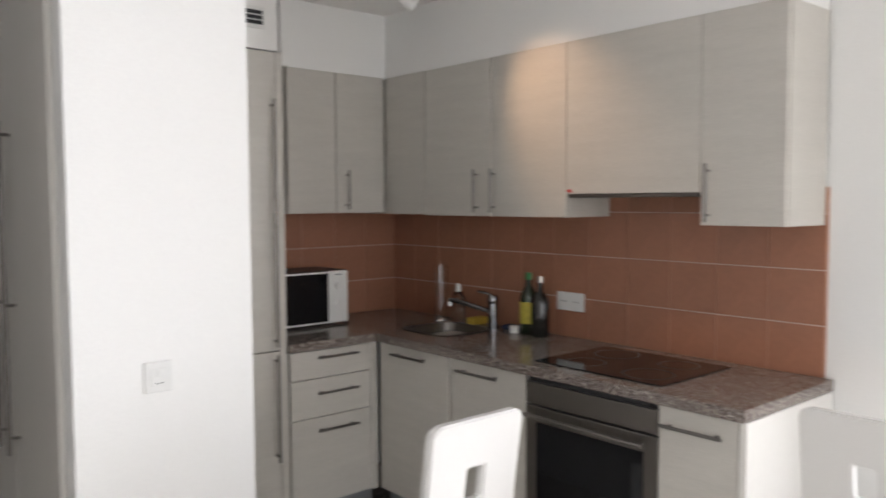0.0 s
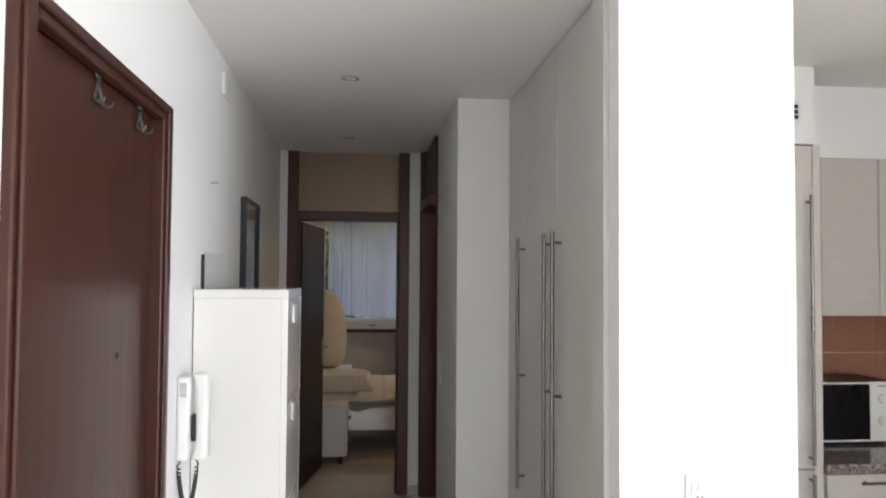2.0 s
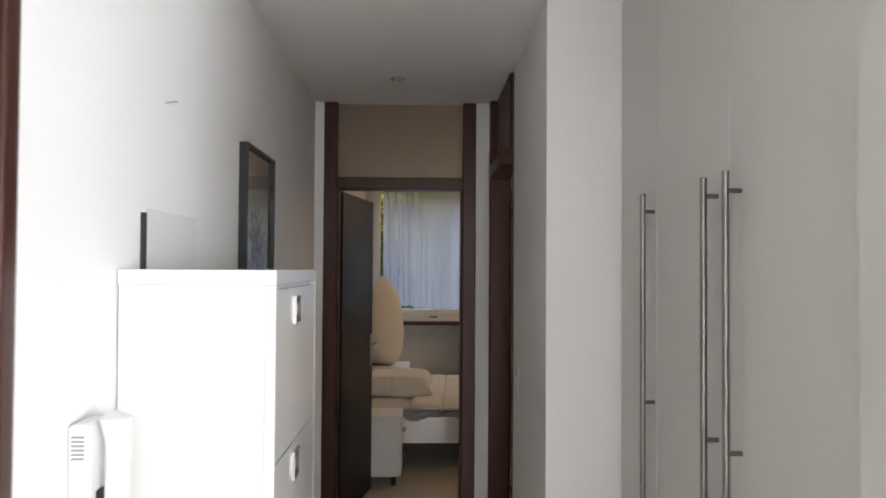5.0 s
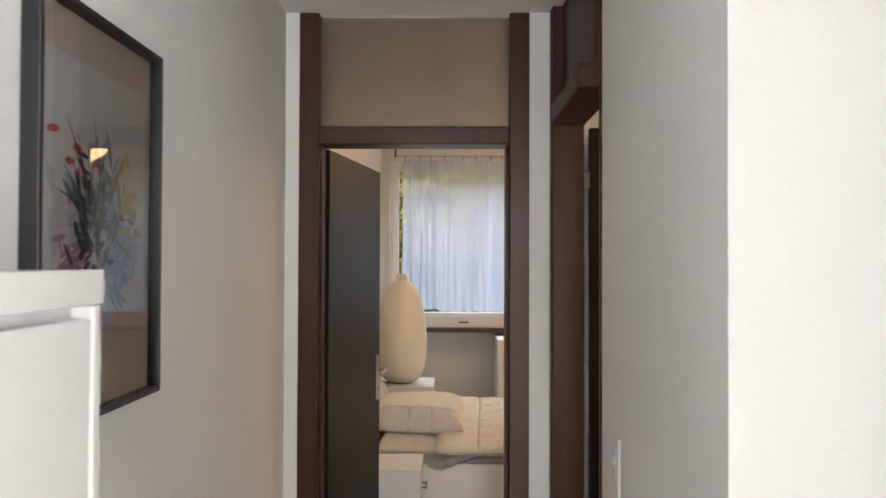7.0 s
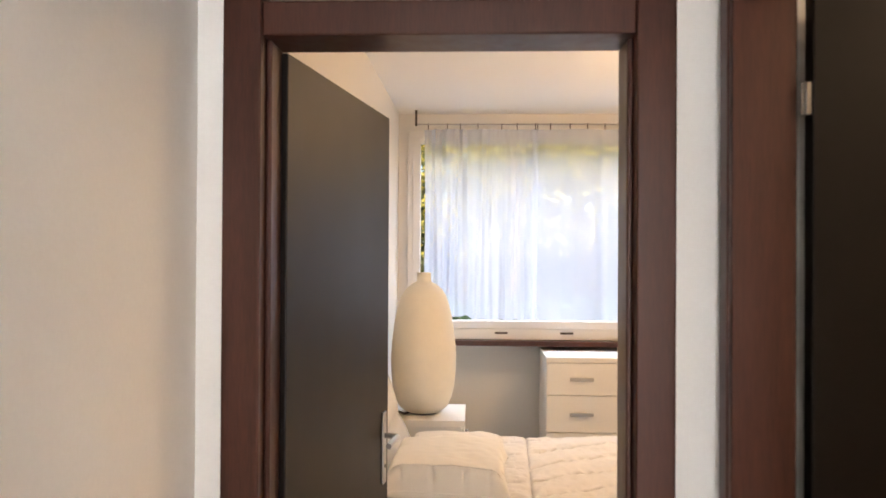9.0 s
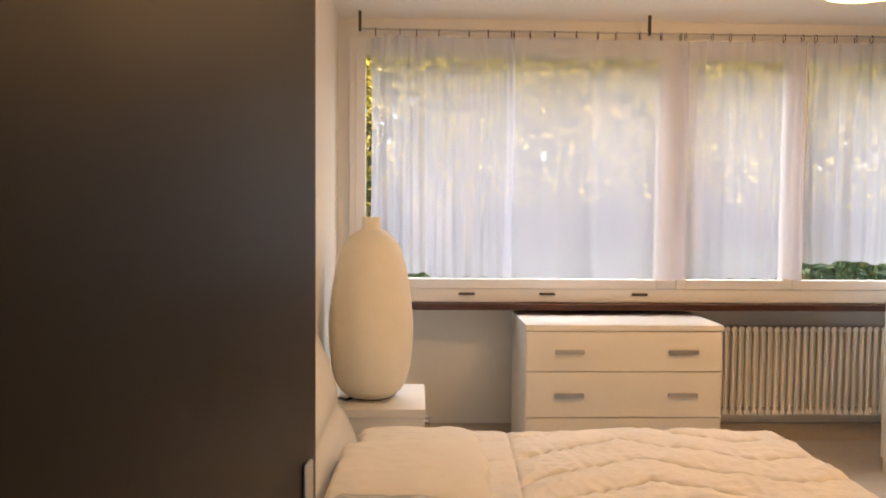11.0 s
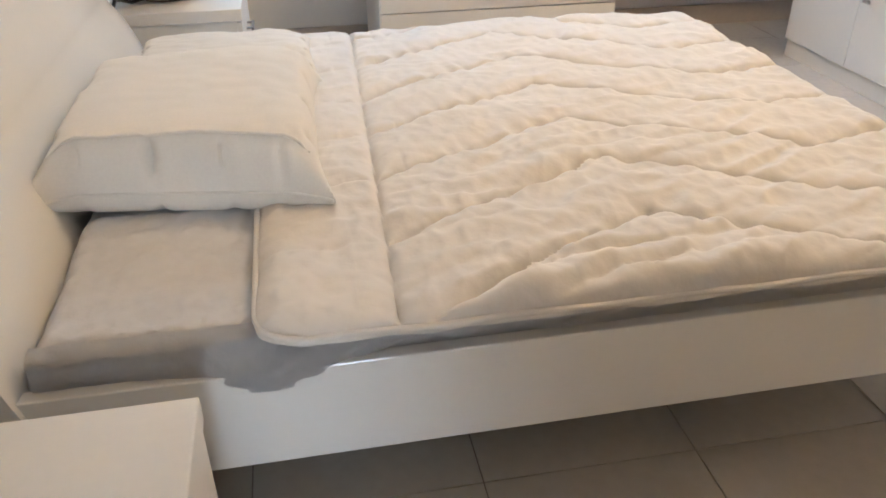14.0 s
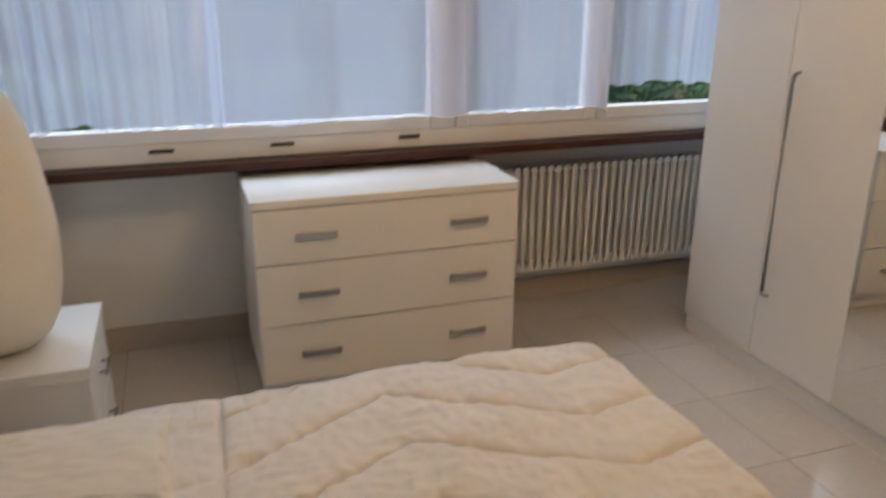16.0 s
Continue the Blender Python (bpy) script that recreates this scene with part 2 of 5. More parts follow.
def lathe(profile, seg=40, sx=1.0, sy=1.0):
    """A surface of revolution about z from (radius, height) pairs."""
    bm = bmesh.new()
    rings = []
    for r, z in profile:
        rings.append([bm.verts.new((sx * r * math.cos(2 * math.pi * k / seg), sy * r * math.sin(2 * math.pi * k / seg), z)) for k in range(seg)])
    for p, q in zip(rings, rings[1:]):
        for k in range(seg):
            bm.faces.new((p[k], p[(k + 1) % seg], q[(k + 1) % seg], q[k]))
    for ring, flip in ((rings[0], True), (rings[-1], False)):
        bm.faces.new(ring[::-1] if flip else ring)
    return bm


def quad(*corners):
    bm = bmesh.new()
    bm.faces.new([bm.verts.new(c) for c in corners])
    return bm


def tube(points, r, seg=8):
    """A round bar swept along points."""
    bm = bmesh.new()
    pts = [Vector(p) for p in points]
    rings = []
    for i, p in enumerate(pts):
        d = (pts[min(i + 1, len(pts) - 1)] - pts[max(i - 1, 0)]).normalized()
        q = d.to_track_quat("Z", "Y")
        rings.append([bm.verts.new(p + q @ Vector((r * math.cos(2 * math.pi * k / seg), r * math.sin(2 * math.pi * k / seg), 0))) for k in range(seg)])
    for a, b in zip(rings, rings[1:]):
        for k in range(seg):
            bm.faces.new((a[k], a[(k + 1) % seg], b[(k + 1) % seg], b[k]))
    bm.faces.new(rings[0][::-1])
    bm.faces.new(rings[-1])
    return bm


def mesh_of(name, bm, material, smooth=False):
    bmesh.ops.recalc_face_normals(bm, faces=bm.faces)
    me = bpy.data.meshes.new(name)
    bm.to_mesh(me)
    bm.free()
    me.materials.append(material)
    if smooth:
        me.shade_smooth()
        me.set_sharp_from_angle(angle=radians(40))
    return me


def part(name, bm, material, parent, label="", smooth=False):
    ob = new(name, mesh_of(name, bm, material, smooth))
    ob.parent = parent
    return tagged(ob, label)


def thing(name, at, label, category, group="", turn=0):
    ob = new(name)
    ob.empty_display_size = 0.05
    ob.matrix_world = pose(*at, 0, 0, turn)
    return tagged(ob, label, category, group)


def solid(name, bm, material, label, category, group="", at=(0, 0, 0), smooth=False):
    ob = new(name, mesh_of(name, bm, material, smooth))
    ob.location = at
    return tagged(ob, label, category, group)


def setting(name, bm, material, label, category, smooth=False):
    return tagged(new(name, mesh_of(name, bm, material, smooth)), label, category, kind="structure")


def holed(a0, a1, z0, z1, holes, put):
    """Splits a wall's face into blocks round its openings (u0, u1, z0, z1)."""
    us = sorted({a0, a1, *[h[0] for h in holes], *[h[1] for h in holes]})
    for u0, u1 in zip(us, us[1:]):
        cuts = sorted([(h[2], h[3]) for h in holes if h[0] < (u0 + u1) / 2 < h[1]])
        z = z0
        for c0, c1 in cuts + [(z1, z1)]:
            if c0 > z + 1e-4:
                put(u0, u1, z, c0)
            z = c1


def wall_along_x(name, x0, x1, y0, y1, z0, z1, holes=(), material=None, label="white painted plaster wall"):
    bm = bmesh.new()
    holed(x0, x1, z0, z1, holes, lambda a, b, c, d: box(bm, a, b, y0, y1, c, d))
    return setting(name, bm, material or WHITE, label, "wall")


def wall_along_y(name, y0, y1, x0, x1, z0, z1, holes=(), material=None, label="white painted plaster wall"):
    bm = bmesh.new()
    holed(y0, y1, z0, z1, holes, lambda a, b, c, d: box(bm, x0, x1, a, b, c, d))
    return setting(name, bm, material or WHITE, label, "wall")


# ---- the shell ----
CZ, BZ, KZ = 2.565, 2.69, 2.475
LEFT = -0.745
# living room, kitchen and corridor
wall_along_y("wall_west", -5.5, 5.94, LEFT - 0.15, LEFT, 0, CZ, [(1.47, 2.50, 0, 2.10)])
wall_along_x("wall_south", LEFT - 0.15, 5.35, -5.65, -5.5, 0, CZ, [(-0.6, 2.4, 0.4, 2.45)])
wall_along_y("wall_east", 0.5, 3.75, 2.74, 2.9, 0, CZ)
# unseen east end, added and set back so its window light falls evenly
wall_along_x("wall_living_north", 2.9, 5.2, 0.5, 0.65, 0, CZ)
wall_along_y("wall_living_east", -5.5, 0.65, 5.2, 5.35, 0, CZ, [(-5.0, -0.8, 0.4, 2.45)])
wall_along_x("wall_kitchen", 1.105, 2.74, 3.6, 3.75, 0, CZ)
wall_along_x("wall_pillar", 0.607, 1.15, 2.27, 2.36, 0, CZ)
wall_along_y("wall_closet_side", 2.36, 3.6, 1.0, 1.105, 0, CZ)
wall_along_x("wall_closet_end", 0.36, 2.1, 4.115, 4.35, 0, CZ)
wall_along_y("wall_corridor_east", 4.35, 5.94, 0.36, 0.46, 0, CZ, [(5.165, 5.93, 0, CZ)])
wall_along_x("wall_bedroom_door", LEFT - 0.15, 0.36, 5.94, 6.06, 0, BZ, [(-0.69, 0.22, 0, CZ)])
# bedroom
wall_along_y("wall_bedroom_west", 6.06, 10.75, -0.93, -0.78, 0, BZ, material=CREAM, label="cream white bedroom wall")
wall_along_y("wall_bedroom_east", 6.06, 10.75, 3.05, 3.2, 0, BZ, material=CREAM, label="cream white bedroom wall")
wall_along_x("wall_bedroom_south", 0.36, 3.2, 5.94, 6.06, 0, BZ, material=CREAM, label="cream white bedroom wall")
wall_along_x("wall_window_niche", -0.93, 3.2, 10.62, 10.75, 0, 0.93, material=CREAM, label="cream wall in the niche under the window")
wall_along_x("wall_window_head", -0.93, 3.2, 10.42, 10.75, 2.55, BZ, material=CREAM, label="cream wall strip over the window")
# bathroom behind the side door
wall_along_y("wall_bathroom_east", 4.35, 5.94, 2.0, 2.1, 0, CZ)
setting("floor", boxes((LEFT - 0.15, 5.35, -5.65, 10.75, -0.1, -0.004)), GROUT, "grey grout bed of the tiled floor", "floor")
setting("ceiling_hall", boxes((LEFT - 0.15, 5.35, -5.65, 5.94, CZ, CZ + 0.1)), CEILING, "plain white painted ceiling", "ceiling")
setting("ceiling_kitchen", boxes((0.61, 5.2, -5.5, 2.358, KZ, CZ + 0.05), (1.103, 2.74, 2.358, 3.6, KZ, CZ + 0.05)), CEILING, "plain white lowered kitchen and living-room ceiling", "ceiling")
setting("ceiling_bedroom", boxes((-0.93, 3.2, 5.94, 10.75, BZ, BZ + 0.1)), CEILING, "plain white bedroom ceiling", "ceiling")
# bulkheads over the kitchen cabinets
setting("trim_bulkhead", boxes((1.84, 2.735, 3.29, 3.6, 2.158, CZ), (2.45, 2.735, 1.16, 3.29, 2.154, CZ), (1.105, 1.665, 3.0, 3.6, 2.16, CZ)), WHITE, "white boxed-in bulkhead over kitchen cabinets", "bulkhead")


# ---- doors and frames ----
def bedroom_door():
    f = thing("door_frame", (-0.235, 5.94, 0), "dark stained wooden door frame with ribbed glass transom", "door frame")
    tagged(f, kind="structure")
    x0, x1 = -0.455, 0.455
    part("jamb", boxes((x0, x0 + 0.078, -0.012, 0.14, 0, CZ - 0.002), (x0 + 0.078, x0 + 0.09, 0.03, 0.13, 0, 2.042), bevel=0.004), DARK_WOOD, f)
    part("jamb", boxes((x1 - 0.078, x1, -0.012, 0.14, 0, CZ - 0.002), (x1 - 0.09, x1 - 0.078, 0.03, 0.13, 0, 2.042), bevel=0.004), DARK_WOOD, f)
    part("head", boxes((x0 + 0.078, x1 - 0.078, -0.006, 0.135, 2.042, 2.113), bevel=0.005), DARK_WOOD, f)
    bm = bmesh.new()
    n = 120
    a, b = x0 + 0.079, x1 - 0.079
    for side, off in ((0, 0.05), (1, 0.062)):
        row = []
        for i in range(n * 4 + 1):
            x = a + (b - a) * i / (n * 4)
            y = off + (0.0005 * math.sin(2 * math.pi * i / 4) if side == 0 else 0)
            row.append((bm.verts.new((x, y, 2.114)), bm.verts.new((x, y, CZ - 0.004))))
        for p, q in zip(row, row[1:]):
            bm.faces.new((p[0], q[0], q[1], p[1]) if side == 0 else (p[0], p[1], q[1], q[0]))
    part("transom_pane", bm, RIBBED, f, "ribbed obscured glass transom pane", smooth=True)
    d = thing("door_bedroom", (-0.6, 6.07, 0), "open dark brown flush bedroom door", "door", turn=-9.0)
    tagged(d, kind="structure")
    leaf = part("leaf", boxes((-0.022, 0.018, -0.02, 0.81, 0.008, 2.036), bevel=0.003), DOOR_BROWN, d)
    for s in (-1, 1):
        xf = 0.018 if s > 0 else -0.022
        plate = part("handle_plate", boxes((xf, xf + s * 0.007, 0.735, 0.772, 0.88, 1.105), bevel=0.003), STEEL, d, "brushed steel handle plate")
        bm = tube([(xf + s * 0.006, 0.753, 1.03), (xf + s * 0.045, 0.753, 1.03), (xf + s * 0.05, 0.745, 1.03), (xf + s * 0.05, 0.64, 1.025)], 0.009, 10)
        part("lever", bm, STEEL, plate, smooth=True)
        part("keyhole", cyl(bmesh.new(), (xf + s * 0.006, 0.753, 0.935), (xf + s * 0.009, 0.753, 0.935), 0.006, 10), BLACK, plate)


def bathroom_door():
    f = thing("door_frame", (0.41, 5.515, 0), "dark stained wooden frame of a side door", "door frame")
    tagged(f, kind="structure")
    part("jamb", boxes((-0.108, 0.012, 0.335, 0.412, 0, CZ - 0.002), (-0.112, -0.03, 0.352, 0.4, 0, CZ - 0.003), bevel=0.004), DARK_WOOD, f)
    part("jamb", boxes((-0.056, 0.06, -0.349, -0.327, 0, CZ - 0.002), bevel=0.004), DARK_WOOD, f)
    part("head", boxes((-0.118, 0.012, -0.326, 0.334, 2.1, 2.172), bevel=0.004), DARK_WOOD, f)
    part("transom_panel", boxes((-0.07, -0.04, -0.326, 0.334, 2.173, CZ - 0.003)), DARK_WOOD, f)
    d = thing("door_bathroom", (0.44, 5.845, 0), "open dark brown flush side door", "door")
    tagged(d, kind="structure")
    part("leaf", boxes((0, 0.74, -0.02, 0.02, 0.008, 2.088), bevel=0.003), DOOR_BROWN, d)
    for z in (0.25, 1.86):
        part("hinge", boxes((-0.018, 0.0, -0.012, -0.006, z, z + 0.06), (-0.012, -0.004, -0.02, -0.012, z, z + 0.06), bevel=0.001), HANDLE, d, "steel door hinge")


def entrance_door():
    f = thing("door_frame", (LEFT, 1.99, 0), "moulded mahogany frame of the entrance door", "door frame")
    tagged(f, kind="structure")
    for a, b in ((-0.54, -0.455), (0.455, 0.535)):
        part("casing", boxes((-0.06, 0.022, a, b, 0, 2.135), (0.02, 0.034, a + 0.012, b - 0.03, 0, 2.125), bevel=0.006), MAHOGANY, f)
    part("casing", boxes((-0.007, 0.022, -0.455, 0.455, 2.078, 2.135), (0.02, 0.034, -0.5, 0.5, 2.1, 2.124), bevel=0.005), MAHOGANY, f)
    d = thing("door_entrance", (LEFT - 0.012, 1.99, 0), "closed red-brown mahogany entrance door", "door")
    tagged(d, kind="structure")
    part("leaf", boxes((-0.045, 0.0, -0.452, 0.452, 0.01, 2.098), bevel=0.004), MAHOGANY, d)
    p = part("peephole", cyl(bmesh.new(), (0, 0.152, 1.41), (0.005, 0.152, 1.41), 0.009, 16), HOOK, d, "small brass peephole")
    part("lens", cyl(bmesh.new(), (0.005, 0.152, 1.41), (0.006, 0.152, 1.41), 0.005, 12), BLACK, p)


def over_door_hook(y):
    h = thing("door_hook", (LEFT - 0.012, y, 2.054), "grey wire over-door coat hook with two prongs", "hook", "hooks on the entrance door")
    for w in (-1, 1):
        # narrow-waisted straps that run down to an outward prong
        pts = [(0.004, 0.03 * w, 0.052), (0.006, 0.026 * w, 0.046), (0.007, 0.008 * w, 0.018), (0.007, 0.006 * w, 0.0), (0.007, 0.024 * w, -0.03), (0.008, 0.03 * w, -0.038)]
        strap = part("strap", tube(pts, 0.0044, 8), HOOK, h, smooth=True)
        part("prong", tube([(0.008, 0.03 * w, -0.038), (0.016, 0.03 * w, -0.042), (0.024, 0.03 * w, -0.042), (0.03, 0.03 * w, -0.04), (0.032, 0.03 * w, -0.032)], 0.0034, 8), HOOK, strap, smooth=True)
    part("crossbar", tube([(0.007, -0.03, -0.037), (0.007, 0.03, -0.037)], 0.003, 8), HOOK, h, smooth=True)
    part("bracket", boxes((-0.002, 0.006, -0.034, 0.034, 0.048, 0.054), bevel=0.001), HOOK, h)
    return h


bedroom_door()
bathroom_door()
entrance_door()
over_door_hook(1.935)
over_door_hook(2.275)


# ---- kitchen ----
def bar_handle(parent, a, b, out, r=0.006, name="handle"):
    """A steel bar from a to b held off by two pegs along the vector out."""
    a, b, out = Vector(a), Vector(b), Vector(out)
    bm = cyl(bmesh.new(), a + out, b + out, r, 12)
    d = (b - a).normalized() * min(0.025, (b - a).length * 0.12)
    for p in (a + d, b - d):
        cyl(bm, p, p + out, r * 0.75, 8)
    return part(name, bm, HANDLE, parent, "brushed steel bar handle", smooth=True)


def fridge_tower():
    c = thing("tall_cabinet", (1.385, 2.97, 0), "pale grey-beige wood tall fridge cabinet", "cabinet")
    part("body", boxes((-0.27, 0.25, 0.022, 0.62, 0.1, 2.15)), KITCHEN, c)
    part("side_panel", boxes((0.25, 0.283, 0.0, 0.62, 0.0, 2.15), bevel=0.002), KITCHEN, c)
    d = part("door", boxes((-0.27, 0.247, 0, 0.02, 0.882, 2.148), bevel=0.002), KITCHEN, c)
    bar_handle(d, (0.225, 0, 0.9), (0.225, 0, 1.95), (0, -0.032, 0), 0.007)
    d = part("door", boxes((-0.27, 0.247, 0, 0.02, 0.105, 0.876), bevel=0.002), KITCHEN, c)
    bar_handle(d, (0.225, 0, 0.4), (0.225, 0, 0.865), (0, -0.032, 0), 0.007)
    part("plinth", boxes((-0.27, 0.25, 0.05, 0.066, 0, 0.1)), PLINTH, c)


def drawer_unit():
    c = thing("drawer_unit", (1.895, 2.97, 0), "pale grey-beige kitchen unit with three drawers", "cabinet")
    part("body", boxes((-0.225, 0.215, 0.022, 0.62, 0.15, 0.858)), KITCHEN, c)
    for z0, z1, hz in ((0.73, 0.855, 0.825), (0.553, 0.727, 0.665), (0.155, 0.55, 0.495)):
        d = part("drawer_front", boxes((-0.213, 0.213, 0, 0.02, z0, z1), bevel=0.002), KITCHEN, c)
        bar_handle(d, (-0.085, 0, hz), (0.128, 0, hz), (0, -0.028, 0))
    part("plinth", boxes((-0.225, 0.255, 0.06, 0.076, 0, 0.15)), PLINTH, c)
    part("corner_post", boxes((0.216, 0.253, 0.0, 0.03, 0.15, 0.858), bevel=0.002), KITCHEN, c)


def base_unit(y0, y1, splits, handles, name="base_cabinet", label="pale grey-beige kitchen base cabinet"):
    yc = (y0 + y1) / 2
    c = thing(name, (2.15, yc, 0), label, "cabinet", "kitchen base cabinets")
    part("body", boxes((0.022, 0.58, y0 - yc + 0.001, y1 - yc - 0.001, 0.15, 0.858)), KITCHEN, c)
    for (a, b), (h0, h1, hz) in zip(splits, handles):
        d = part("door", boxes((0, 0.02, a - yc + 0.002, b - yc - 0.002, 0.155, 0.855), bevel=0.002), KITCHEN, c)
        bar_handle(d, (0, h0 - yc, hz), (0, h1 - yc, hz), (-0.028, 0, 0))
    part("plinth", boxes((0.06, 0.076, y0 - yc, y1 - yc, 0, 0.15)), PLINTH, c)
    return c


def oven():
    c = thing("oven", (2.15, 1.719, 0), "built-in steel oven with dark glass door", "oven")
    part("body", boxes((0.022, 0.56, -0.292, 0.292, 0.15, 0.855)), BLACK, c)
    part("control_panel", boxes((0, 0.02, -0.29, 0.29, 0.752, 0.835), bevel=0.003), DARK_STEEL, c, "dark steel control fascia")
    part("vent_slot", boxes((0.004, 0.02, -0.265, 0.265, 0.838, 0.852)), BLACK, c)
    d = part("oven_door", boxes((0, 0.02, -0.29, 0.29, 0.19, 0.745), bevel=0.003), DARK_STEEL, c)
    part("glass", boxes((-0.003, 0.0, -0.24, 0.235, 0.26, 0.685), bevel=0.001), BLACK_GLASS, d, "black oven glass")
    bar_handle(d, (0, -0.262, 0.715), (0, 0.285, 0.715), (-0.036, 0, 0), 0.008)
    part("plinth", boxes((0.06, 0.076, -0.292, 0.292, 0, 0.15)), PLINTH, c)


def worktop():
    w = thing("worktop", (2.13, 2.3, 0.86), "speckled brown granite worktop with polished edge", "worktop")
    bm = bmesh.new()
    Z0, Z1 = 0.001, 0.04
    # cut round the sink bowl
    sx0, sx1, sy0, sy1 = 0.17, 0.5, 0.36, 0.68
    for a in ((-0.46, 0.0, 0.655, 1.298), (0.0, 0.605, -1.18, sy0), (0.0, sx0, sy0, sy1), (sx1, 0.605, sy0, sy1), (0.0, 0.605, sy1, 1.298)):
        box(bm, *a, Z0, Z1)
    bmesh.ops.remove_doubles(bm, verts=bm.verts, dist=0.0005)
    part("slab", bm, GRANITE, w)
    part("front_edge", boxes((-0.003, -0.0005, -1.18, 0.654, 0.002, 0.039), bevel=0.001), GRANITE, w)
    part("front_edge", boxes((-0.459, -0.004, 0.652, 0.6545, 0.002, 0.039), bevel=0.001), GRANITE, w)
    part("end_edge", boxes((-0.001, 0.604, -1.183, -1.1805, 0.002, 0.039), bevel=0.001), GRANITE, w)
    s = thing("sink", (2.465, 2.82, 0.8), "round-cornered stainless steel kitchen sink", "sink")
    bm = bmesh.new()
    prof = [(0.205, 0.1035), (0.193, 0.104), (0.178, 0.1), (0.165, 0.02), (0.1, 0.004), (0.02, 0.0)]
    rings = []
    for r, z in prof:
        ring = []
        for k in range(40):
            an = 2 * math.pi * k / 40
            cx, sy = math.cos(an), math.sin(an)
            q = (abs(cx) ** 5 + abs(sy) ** 5) ** (-1 / 5)
            ring.append(bm.verts.new((r * q * cx * 0.88, r * q * sy * 0.88, z)))
        rings.append(ring)
    for p, q in zip(rings, rings[1:]):
        for k in range(40):
            bm.faces.new((p[k], p[(k + 1) % 40], q[(k + 1) % 40], q[k]))
    bm.faces.new(rings[-1])
    part("bowl", bm, DARK_STEEL, s, smooth=True)
    part("drain", cyl(bmesh.new(), (0, 0, 0.001), (0, 0, 0.006), 0.03, 20), CHROME, s)
    t = thing("tap", (2.62, 2.667, 0.9), "chrome single-lever kitchen tap", "tap")
    part("base", cyl(cyl(bmesh.new(), (0, 0, 0), (0, 0, 0.01), 0.029, 24), (0, 0, 0.008), (0, 0, 0.125), 0.023, 24), TAP, t, smooth=True)
    part("cap", lathe([(0.024, 0.126), (0.026, 0.132), (0.026, 0.155), (0.02, 0.165), (0.006, 0.168)], 24), TAP, t, smooth=True)
    part("spout", tube([(-0.01, 0.01, 0.085), (-0.03, 0.05, 0.098), (-0.055, 0.12, 0.115), (-0.075, 0.19, 0.128), (-0.082, 0.225, 0.128)], 0.0125, 12), TAP, t, smooth=True)
    part("aerator", cyl(bmesh.new(), (-0.08, 0.222, 0.125), (-0.08, 0.222, 0.1), 0.014, 16), CHROME, t, smooth=True)
    part("lever", tube([(0, 0, 0.16), (-0.01, 0.03, 0.172), (-0.02, 0.085, 0.178)], 0.007, 8), TAP, t, smooth=True)
    h = thing("hob", (2.42, 1.73, 0.9), "black glass ceramic hob set in worktop", "hob")
    part("glass", boxes((-0.22, 0.225, -0.285, 0.285, 0.0006, 0.005), bevel=0.002), BLACK_GLASS, h)
    for x, y, r in ((-0.1, -0.15, 0.09), (-0.1, 0.13, 0.075), (0.11, -0.14, 0.075), (0.11, 0.14, 0.09)):
        bm = bmesh.new()
        bmesh.ops.create_circle(bm, segments=40, radius=r)
        ring = bmesh.ops.extrude_edge_only(bm, edges=bm.edges[:])
        vs = [v for v in ring["geom"] if isinstance(v, bmesh.types.BMVert)]
        bmesh.ops.scale(bm, vec=(1 - 0.003 / r,) * 2 + (1,), verts=vs)
        bmesh.ops.translate(bm, vec=(x, y, 0.0056), verts=bm.verts)
        part("ring_mark", bm, DARK_STEEL, h)


def wall_unit(name, base, body, doors, label):
    """doors: box, handle start, handle end, handle offset."""
    c = thing(name, base, label, "cabinet", "kitchen wall cabinets")
    part("body", boxes(body), KITCHEN, c)
    for bxs, h in doors:
        d = part("door", boxes(bxs, bevel=0.002), KITCHEN, c)
        if h:
            bar_handle(d, *h)
    return c


fridge_tower()
drawer_unit()
base_unit(2.012, 2.955, [(2.455, 2.95), (2.012, 2.451)], [(2.596, 2.829, 0.818), (2.149, 2.382, 0.815)])
oven()
base_unit(1.145, 1.425, [(1.145, 1.425)], [(1.191, 1.403, 0.797)])
solid("end_panel", boxes((-0.002, 0.585, -0.012, 0.012, 0, 0.858), bevel=0.002), WHITE_SATIN, "white end panel of the kitchen run", "panel", at=(2.15, 1.132, 0))
worktop()
UL = "pale grey-beige wood kitchen wall cabinet"
wall_unit("wall_cabinet", (2.15, 3.285, 1.462), (-0.284, 0.289, 0.022, 0.31, 0, 0.695), [((-0.284, -0.015, 0, 0.02, 0.0, 0.695), None), ((-0.011, 0.284, 0, 0.02, 0.0, 0.695), ((0.046, 0, 0.016), (0.046, 0, 0.214), (0, -0.028, 0)))], UL)
wall_unit("wall_cabinet", (2.44, 3.118, 1.455), (0.022, 0.29, -0.162, 0.47, 0, 0.7), [((0, 0.02, -0.162, 0.16, 0, 0.7), None)], UL)
wall_unit("wall_cabinet", (2.44, 2.507, 1.45), (0.022, 0.29, -0.446, 0.446, 0, 0.703), [((0, 0.02, -0.009, 0.445, 0, 0.703), ((0, 0.076, 0.018), (0, 0.076, 0.212), (-0.028, 0, 0))), ((0, 0.02, -0.445, -0.013, 0, 0.703), ((0, -0.034, 0.018), (0, -0.034, 0.212), (-0.028, 0, 0)))], UL)
